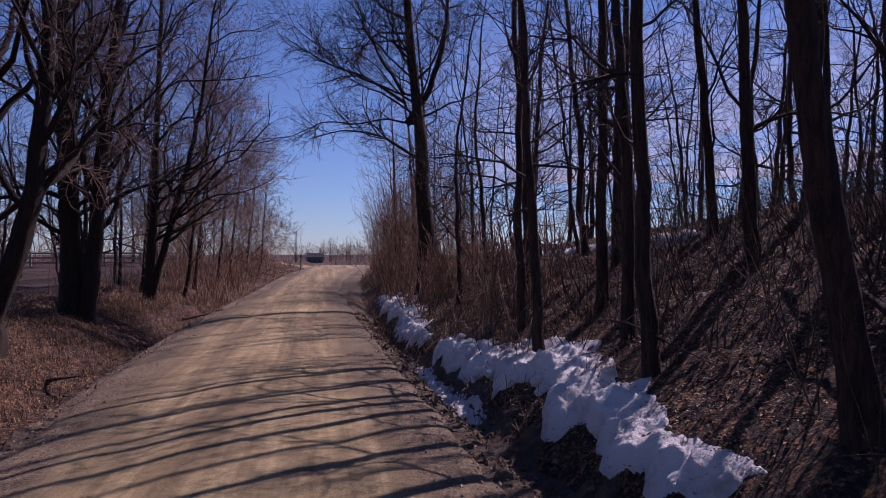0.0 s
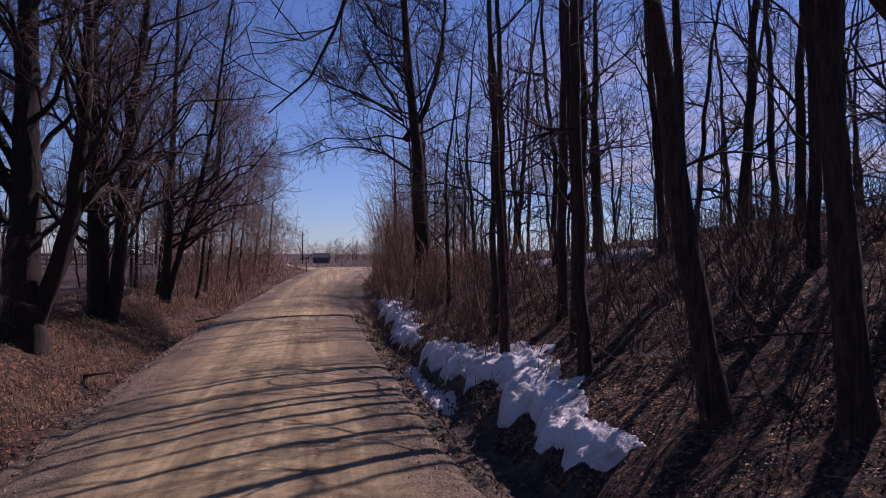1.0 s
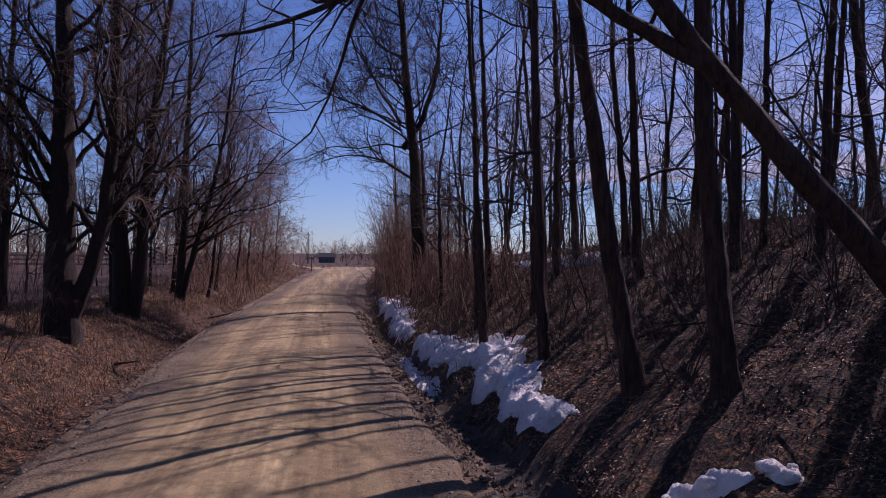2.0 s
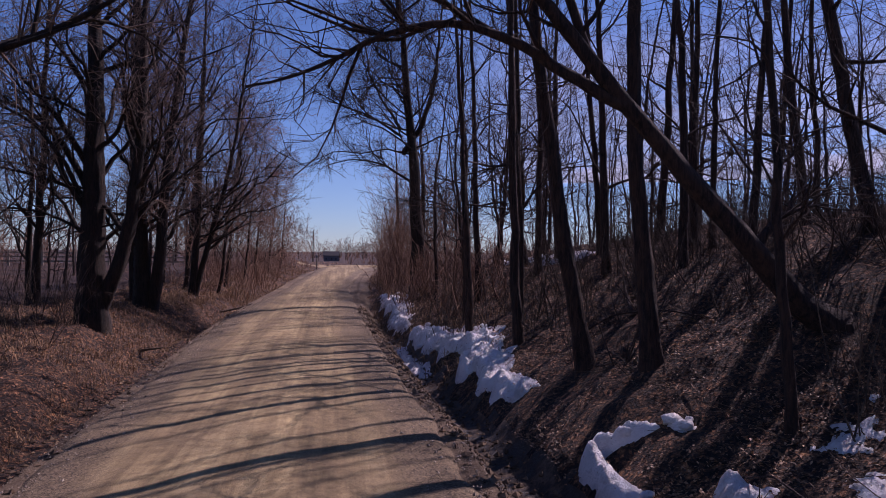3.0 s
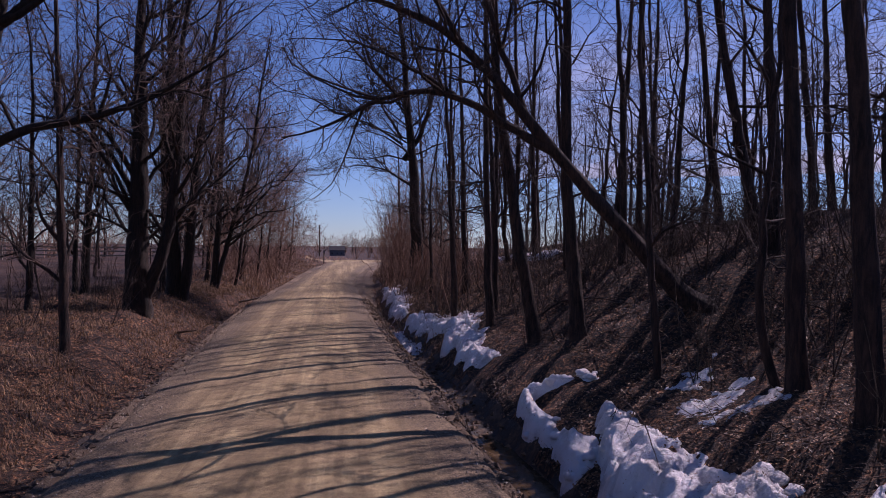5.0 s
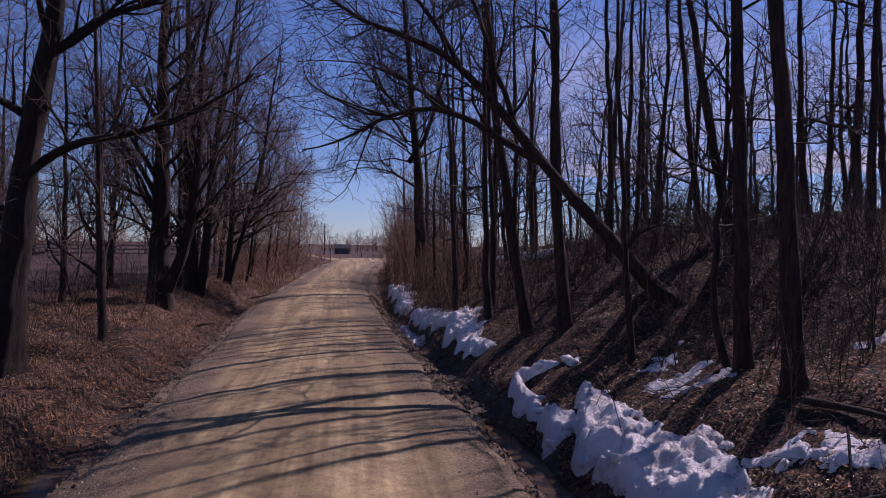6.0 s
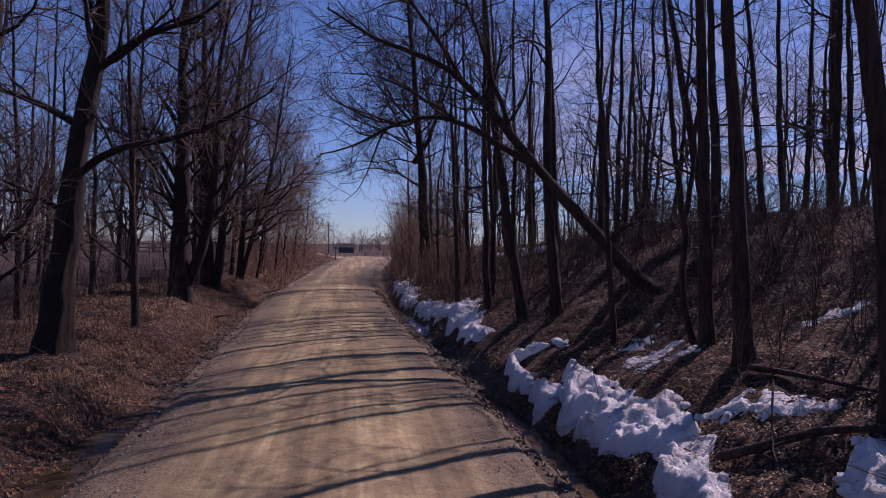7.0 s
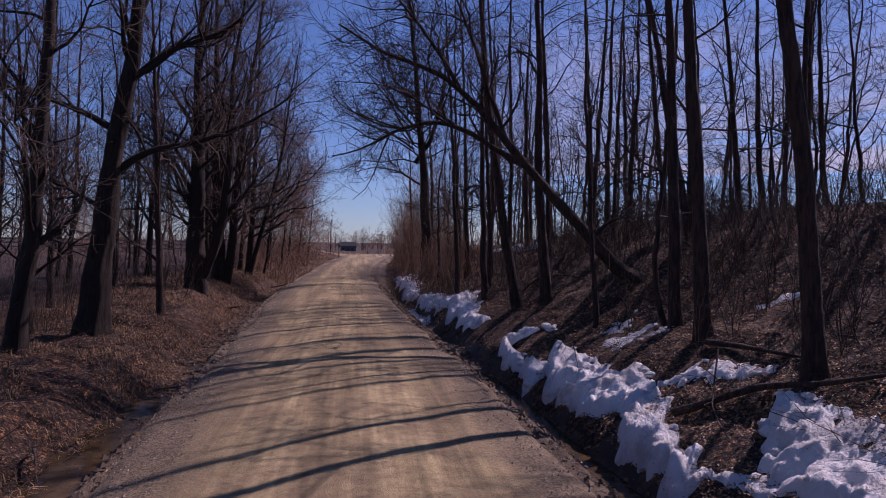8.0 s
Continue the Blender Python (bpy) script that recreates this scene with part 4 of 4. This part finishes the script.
def thicket(name, shapes, spots, lo, hi, mat, label):
    """Brush that nobody could count, in one mesh."""
    vs, fs, n = [], [], 0
    for k, (x, y) in enumerate(spots):
        v, f = shapes[k % len(shapes)]
        a, sc = rng.uniform(0, 2 * math.pi), rng.uniform(lo, hi)
        c, s = math.cos(a) * sc, math.sin(a) * sc
        w = np.stack([v[:, 0] * c - v[:, 1] * s + x, v[:, 0] * s + v[:, 1] * c + y, v[:, 2] * sc + float(ground_z(x, y))], -1)
        vs.append(w), fs.append(f + n)
        n += len(w)
    tagged(part_from(name, np.concatenate(vs), np.concatenate(fs), mat), label, "brush", kind="stuff")


low = [brush_shape(320 + k, 1.1 + .3 * k, 5, .3, 2.6, .6, 2.0) for k in range(4)]
tall = [brush_shape(340 + k, 4.0 + .7 * k, 7, .15, 2.0, .9, 1.3) for k in range(3)]
hedge = [brush_shape(360 + k, 2.6 + .6 * k, 6, .3, 1.1, 1.2, 5.0) for k in range(3)]
thicket("roadside_brush", low, left_spots(90, 24, 60, .9, 5), .7, 1.4, TWIG_RED, "reddish bare brush along the road edge")
thicket("roadside_brush", low, right_spots(70, 20, 56, 1.0, 5) + right_spots(30, 12, 24, 1.6, 4), .7, 1.3, TWIG_RED, "reddish-brown brush at the foot of the slope")
thicket("sapling_thicket", tall, right_spots(50, 26, 48, 1.3, 4.5), .7, 1.25, TWIG_RED, "tall thicket of thin brown saplings beside the road")
tangle = [brush_shape(380 + k, 1.3 + .3 * k, 5, .6, 2.8, .6, .85) for k in range(4)]
thicket("bramble", tangle, right_spots(200, -6, 13, 4.9, 10) + right_spots(24, -5, 7, 3.8, 7) + right_spots(60, -5, 9, 5.8, 8.5) + right_spots(60, 3.5, 13, 2.8, 6), .4, .85, TWIG, "dark tangled brambles over the top of the bank")
thicket("hedgerow", hedge, [(rng.uniform(-90, -8), rng.uniform(60, 75)) for _ in range(70)], .9, 1.9, TWIG_RED, "brown hedgerow across the far side of the field")
thicket("far_brush", hedge, [(x, y) for x, y in ((rng.uniform(-60, 45), rng.uniform(125, 180)) for _ in range(70)) if not -9 < x < 2], 1.2, 1.7, TWIG_RED, "low brown brush just beyond the crest")
thicket("far_brush", hedge, [(rng.uniform(-150, 90), rng.uniform(320, 380)) for _ in range(30)] + [(rng.uniform(-12, 50), rng.uniform(315, 335)) for _ in range(30)], 1.9, 2.8, TWIG_RED, "low brown woods beyond the crest")


# ---- leaf litter, grass, fallen sticks, loose stones ----
def scatter_leaves(name, n, spots, size, mat, label, curl=.36, seed=1):
    r = np.random.default_rng(seed)
    x, y = spots(r, n)
    keep = fbm(x, y, 1.1, 4, 71) + r.normal(0, .14, n) > -.12
    x, y = x[keep], y[keep]
    n = len(x)
    z = ground_z(x, y) + r.uniform(.004, .03, n)
    s = size * r.uniform(.5, 1.3, n)
    a = r.uniform(0, 2 * math.pi, n)
    tilt, tip = r.normal(0, curl, n), r.normal(0, curl, n)
    ux = np.stack([np.cos(a), np.sin(a), tilt], -1) * s[:, None]
    uy = np.stack([-np.sin(a), np.cos(a), tip], -1) * (s * .55)[:, None]
    c = np.stack([x, y, z], -1)
    up = np.zeros((n, 3))
    up[:, 2] = s * .35
    v = np.stack([c - ux, c - uy * .9 + up * .4, c + ux, c + uy + up], 1).reshape(-1, 3)
    i = np.arange(n)[:, None] * 4
    f = np.concatenate([i + [0, 1, 2], i + [0, 2, 3]], 0)
    return tagged(part_from(name, v, f, mat, smooth_faces=False), label, "leaf litter", kind="stuff")


def right_area(r, n):
    y = -10 + 34 * r.random(n) ** 1.5
    return road_x(y) + HALF + 1.0 + 7.2 * r.random(n) ** 1.3, y


def left_area(r, n):
    y = -10 + 36 * r.random(n) ** 1.3
    return road_x(y) - HALF - .95 - 5 * r.random(n) ** 1.2, y


def twig_area(r, n):
    x, y = right_area(r, n)
    return x + 1.2, y


scatter_leaves("leaf_litter", 125000, right_area, .020, LEAF, "curled brown fallen leaves covering the bank")
scatter_leaves("leaf_litter", 70000, left_area, .018, LEAF_DARK, "brown fallen leaves on the roadside bank", seed=2)


def snow_litter(n, seed):
    """Bits of bark, leaf and twig lying on the old snow."""
    r = np.random.default_rng(seed)
    top = np.concatenate(SNOW_TOP)
    c = top[r.integers(0, len(top), n)] + (0, 0, .006)
    a, s = r.uniform(0, 2 * math.pi, n), .006 + .022 * r.random(n) ** 2
    w = r.uniform(.15, .6, n)
    ux = np.stack([np.cos(a), np.sin(a), r.normal(0, .3, n)], -1) * s[:, None]
    uy = np.stack([-np.sin(a), np.cos(a), r.normal(0, .3, n)], -1) * (s * w)[:, None]
    v = np.stack([c - ux, c - uy, c + ux, c + uy + (0, 0, .004)], 1).reshape(-1, 3)
    i = np.arange(n)[:, None] * 4
    f = np.concatenate([i + [0, 1, 2], i + [0, 2, 3]], 0)
    tagged(part_from("bark_litter", v, f, LEAF, smooth_faces=False), "bits of dark bark and leaf lying on the snow", "leaf litter", kind="stuff")


snow_litter(2600, 77)


def scatter_sticks(name, n, spots, mat, label, lo, hi, rad, lift, seed, category):
    r = np.random.default_rng(seed)
    x, y = spots(r, n)
    z = ground_z(x, y)
    b = Bundle()
    for k in range(n):
        ln = r.uniform(lo, hi)
        way = np.array([r.normal(), r.normal(), abs(r.normal()) * lift + .02])
        p = bent_path(r, (x[k], y[k], z[k]), way, ln, 3, .16, 0 if lift < .5 else -.12)
        b.add(p, np.linspace(rad, rad * .3, 4) * r.uniform(.5, 1.3), 3)
    return tagged(part_from(name, *b.data(), mat), label, category, kind="stuff")


scatter_sticks("fallen_twigs", 2200, twig_area, TWIG, "fallen dead twigs lying among the leaves", .2, 1.0, .006, .14, 4, "twigs")
scatter_sticks("fallen_twigs", 1500, twig_area, BARK_TAN, "pale dead twigs strewn over the leaves", .15, .8, .006, .15, 6, "twigs")
scatter_sticks("fallen_twigs", 1800, left_area, TWIG, "fallen dead twigs on the roadside bank", .2, .8, .006, .15, 5, "twigs")


def grass_area(r, n):
    y = -11 + 45 * r.random(n) ** 1.2
    return road_x(y) - HALF - .85 - 4.2 * r.random(n) ** 1.1, y


def far_grass(r, n):
    y = r.uniform(20, 56, n)
    return road_x(y) - HALF - .2 - 3.5 * r.random(n), y


def right_grass(r, n):
    y = r.uniform(8, 50, n)
    return road_x(y) + HALF + .6 + 2.5 * r.random(n), y


def scatter_grass(n, spots, h, seed, label):
    r = np.random.default_rng(seed)
    x, y = spots(r, n)
    keep = fbm(x, y, .9, 3, 21) > -.12
    x, y = x[keep], y[keep]
    n = len(x)
    z = ground_z(x, y) - .01
    hh = h * r.uniform(.4, 1.2, n)
    a = r.uniform(0, 2 * math.pi, n)
    w = r.uniform(.003, .008, n)
    bend = r.uniform(.4, 1.5, n)
    side = np.stack([-np.sin(a), np.cos(a), 0 * a], -1) * w[:, None]
    out = np.stack([np.cos(a), np.sin(a), 0 * a], -1)
    c = np.stack([x, y, z], -1)
    m = c + out * (hh * bend * .35)[:, None] + np.stack([0 * a, 0 * a, hh * (.75 - .3 * bend)], -1)
    t = c + out * (hh * bend)[:, None] + np.stack([0 * a, 0 * a, hh * (1.05 - .62 * bend)], -1)
    v = np.stack([c - side, c + side, m + side * .8, m - side * .8, t], 1).reshape(-1, 3)
    i = np.arange(n)[:, None] * 5
    f = np.concatenate([i + [0, 1, 2], i + [0, 2, 3], i + [3, 2, 4]], 0)
    tagged(part_from("dry_grass", v, f, GRASS, smooth_faces=False), label, "grass", kind="stuff")


scatter_grass(48000, grass_area, .19, 31, "matted dry tan grass on the roadside bank")
scatter_grass(14000, far_grass, .42, 32, "tall dry reddish grass along the road edge")
scatter_grass(9000, right_grass, .35, 33, "dry grass at the foot of the wooded slope")


def scatter_stones(n, seed):
    r = np.random.default_rng(seed)
    y = -12 + 34 * r.random(n) ** 1.6
    side = np.where(r.random(n) < .5, -1, 1)
    q = r.random(n) ** .6
    u = side * (HALF - .75 + 1.0 * q)
    x = road_x(y) + u
    w = np.clip(np.abs(u) / HALF, 0, 1)
    z = np.where(np.abs(u) < HALF - .05, road_z(y) + .13 * (1 - w ** 2.2), ground_z(x, y)) + .001
    s = .007 + .016 * r.random(n) ** 3
    d = np.array([(1, 0, 0), (-1, 0, 0), (0, 1, 0), (0, -1, 0), (0, 0, .8), (0, 0, -.6)], float)
    v = np.stack([x, y, z], -1)[:, None] + d[None] * s[:, None, None] * r.uniform(.6, 1.4, (n, 6, 1))
    tri = np.array([(0, 2, 4), (2, 1, 4), (1, 3, 4), (3, 0, 4), (2, 0, 5), (1, 2, 5), (3, 1, 5), (0, 3, 5)])
    f = (np.arange(n)[:, None, None] * 6 + tri[None]).reshape(-1, 3)
    tagged(part_from("loose_stones", v.reshape(-1, 3), f, STONE, smooth_faces=False), "loose grey-tan gravel stones along the road edges", "gravel", kind="stuff")


scatter_stones(6500, 41)


def scatter_clods(n, seed):
    """Crumbled earth and small rubble along both road shoulders."""
    r = np.random.default_rng(seed)
    y = -12 + 36 * r.random(n) ** 1.5
    side = np.where(r.random(n) < .35, -1, 1)
    x = road_x(y) + side * (HALF - .12 + 1.05 * r.random(n))
    z = ground_z(x, y) + .012
    s = .014 + .045 * r.random(n) ** 3
    d = np.array([(1, 0, 0), (-1, 0, 0), (0, 1, 0), (0, -1, 0), (0, 0, .7), (0, 0, -.6)], float)
    v = np.stack([x, y, z], -1)[:, None] + d[None] * s[:, None, None] * r.uniform(.5, 1.5, (n, 6, 1))
    tri = np.array([(0, 2, 4), (2, 1, 4), (1, 3, 4), (3, 0, 4), (2, 0, 5), (1, 2, 5), (3, 1, 5), (0, 3, 5)])
    f = (np.arange(n)[:, None, None] * 6 + tri[None]).reshape(-1, 3)
    tagged(part_from("earth_clods", v.reshape(-1, 3), f, CLOD, smooth_faces=False), "crumbled dark earth along the road shoulders", "earth", kind="stuff")


CLOD = material("dark_earth", plain_nodes((0.07, 0.049, 0.033), (0.24, 0.175, 0.12), 12, 0.95, 0.6))
scatter_clods(7000, 43)

# ---- the distance ----
WOOD_GREY = material("weathered_wood", plain_nodes((0.16, 0.135, 0.11), (0.30, 0.26, 0.22), 8))
# distance haze is put into the wall's grey; the roof is darkened to a silhouette
WALL_DARK = material("hazed_dark_siding", plain_nodes((0.10, 0.10, 0.13), (0.16, 0.16, 0.19), 2, 1.0))
ROOF_DARK = material("silhouette_shingle_roof", plain_nodes((0.04, 0.04, 0.05), (0.07, 0.07, 0.085), 3, 1.0))


def box(bm, x0, x1, y0, y1, z0, z1):
    vs = [bm.verts.new(p) for p in ((x0, y0, z0), (x1, y0, z0), (x1, y1, z0), (x0, y1, z0), (x0, y0, z1), (x1, y0, z1), (x1, y1, z1), (x0, y1, z1))]
    for q in ((0, 3, 2, 1), (4, 5, 6, 7), (0, 1, 5, 4), (1, 2, 6, 5), (2, 3, 7, 6), (3, 0, 4, 7)):
        bm.faces.new([vs[i] for i in q])


def boxed(name, dims, mat, parent=None, label=""):
    bm = bmesh.new()
    box(bm, *dims)
    bmesh.ops.bevel(bm, geom=bm.edges[:], offset=.008, segments=1, affect="EDGES")
    return part(name, bm, mat, parent, label)


def utility_pole(x, y, h):
    root = new("utility_pole")
    root.location = (x, y, float(ground_z(x, y)))
    v, f = tube([(0, 0, -.3), (0, 0, h * .5), (0, 0, h)], [.17, .15, .12], 10)
    part_from("pole", v, f, BARK_OLD, root)
    boxed("crossarm", (-.5, .5, -.06, .06, h - .9, h - .75), BARK_OLD, root)
    tagged(root, "weathered wooden utility pole beyond the crest", "utility pole")


utility_pole(-6.6, 200, 9.0)


def fence():
    root = new("fence")
    root.location = (-24, 56, float(ground_z(-24, 56)))
    for k in range(12):
        boxed("post", (-14 + 2.5 * k - .06, -14 + 2.5 * k + .06, -.06, .06, -.2, 1.25), WOOD_GREY, root)
    for k in range(11):
        for z in (.45, .8, 1.13):
            boxed("rail", (-14 + 2.5 * k + .065, -14 + 2.5 * k + 2.435, -.025, .025, z - .06, z + .06), WOOD_GREY, root)
    tagged(root, "weathered grey wooden rail fence across the field", "fence")


fence()


def house(x, y):
    root = new("house")
    root.location = (x, y, float(ground_z(x, y)))
    root.scale = (.46, .46, .46)
    boxed("wall", (-5, 5, 0, 7, -.3, 3.9), WALL_DARK, root)
    bm = bmesh.new()
    pts = [(-5.4, -.5, 3.8), (5.4, -.5, 3.8), (5.4, 7.5, 3.8), (-5.4, 7.5, 3.8), (-5.4, 3.5, 6.6), (5.4, 3.5, 6.6)]
    vs = [bm.verts.new(p) for p in pts]
    for q in ((0, 1, 5, 4), (2, 3, 4, 5), (0, 4, 3), (1, 2, 5), (0, 3, 2, 1)):
        bm.faces.new([vs[i] for i in q])
    part("roof", bm, ROOF_DARK, root)
    for wx in (-3.2, 0.2, 3.0):
        boxed("window", (wx - .5, wx + .5, -.04, .02, 1.0, 2.1), ROOF_DARK, root)
    tagged(root, "low dark house far beyond the crest", "house")


house(-1.7, 215)


def mailbox(x, y):
    root = new("mailbox")
    root.location = (x, y, float(ground_z(x, y)))
    boxed("post", (-.05, .05, -.05, .05, -.2, 1.05), WOOD_GREY, root)
    bm = bmesh.new()
    n = 8
    ends = []
    for yy in (-.26, .26):
        ring = [(-.1, yy, 1.05), (.1, yy, 1.05)] + [(.1 * math.cos(a), yy, 1.17 + .1 * math.sin(a)) for a in np.linspace(0, math.pi, n)]
        ends.append([bm.verts.new(p) for p in ring])
    m = len(ends[0])
    for k in range(m):
        bm.faces.new([ends[0][k], ends[0][(k + 1) % m], ends[1][(k + 1) % m], ends[1][k]])
    bm.faces.new(ends[0][::-1]), bm.faces.new(ends[1])
    part("box", bm, WALL_DARK, root)
    tagged(root, "dark mailbox on a wooden post by the crest", "mailbox")


mailbox(-1.6, 60.5)


def cross_road():
    xs, ys = np.linspace(-4, 14, 37), np.linspace(62.5, 68.5, 13)
    v, f = sheet(xs, ys, lambda a, b: ground_z(a, b, False) + .05 + .16 * smooth(HALF + 1.2, HALF - .2, np.abs(a - road_x(b))) - .35 * np.maximum(smooth(-3.3, -4, a), smooth(13.3, 14, a)) - .3 * smooth(63, 62.5, b))
    tagged(part_from("road_crossing", v, f, ROAD), "pale gravel crossroad at the crest", "road", kind="structure")


cross_road()


# ---- fallen wood ----
def fallen_branch(seed, points, r, label, name="fallen_branch", twigs_on=True, mat=None):
    """A branch lying on the ground along points (x, y, height above the ground)."""
    r0 = np.random.default_rng(seed)
    pts = [(px, py, float(ground_z(px, py)) + h) for px, py, h in points]
    line, s = fine_line(pts, .12, r0, .008)
    rad = np.linspace(r, max(.004, r * .35), len(line))
    root = new(name)
    root.empty_display_size = .1
    v, f = tube(line, rad, 8)
    part_from("wood", v, f, mat or BARK, root)
    if twigs_on:
        tw = Bundle()
        sprays(r0, tw, line, rad, .35, 1, 2.2, -.02)
        tagged(part_from("spray", *tw.data(), TWIG, root), kind="stuff")
    return tagged(root, label, "branch")


fallen_branch(71, [(3.7, -4.4, .1), (4.1, -4.86, .1), (4.34, -5.15, .1), (4.7, -5.75, .12), (5.2, -6.3, .1)], .055, "dark fallen log lying on the leafy bank", "fallen_log", False)
fallen_branch(81, [(4.85, -2.95, .08), (5.0, -3.5, .07), (5.1, -4.1, .08), (5.2, -4.9, .07)], .045, "dark fallen log half buried in leaves", "fallen_log", False)
fallen_branch(72, [(3.75, 9.0, .35), (3.5, 8.0, .5), (3.55, 7.0, .38), (3.7, 6.2, .2)], .018, "bare fallen branch lying across the snow")
fallen_branch(73, [(3.7, .3, .2), (3.55, -.3, .5), (3.45, -1.2, .42), (3.3, -1.9, .25)], .012, "thin bent twig arching over the snow")
fallen_branch(74, [(4.2, -4.5, .5), (3.9, -5.0, .3), (3.6, -5.6, .3), (3.5, -6.2, .12)], .013, "thin dead branch lying over the snow")
fallen_branch(75, [(-4.5, 13.2, .02), (-4.3, 12.8, .2), (-4.1, 12.7, .3), (-3.9, 12.9, .3)], .045, "pale broken limb stub on the roadside bank", "branch_stub", False, BARK_TAN)
fallen_branch(76, [(-4.2, 23.5, .2), (-3.6, 23.8, .25), (-3.1, 24.3, .1)], .05, "pale fallen branch at the road edge", "fallen_branch", False, BARK_TAN)
fallen_branch(77, [(4.9, 5.5, .05), (5.3, 6.8, .3), (5.9, 8.2, .5)], .04, "fallen branch leaning on the bank")
fallen_branch(78, [(4.4, 6.2, .05), (4.5, 5.2, .25), (4.9, 4.4, .2), (5.2, 3.6, .1)], .02, "fallen branch lying on the leafy bank")
fallen_branch(79, [(-3.75, -4.2, .1), (-3.6, -4.6, .22), (-3.4, -5.0, .08)], .02, "short broken branch by the ditch water", "fallen_branch", False, BARK_TAN)
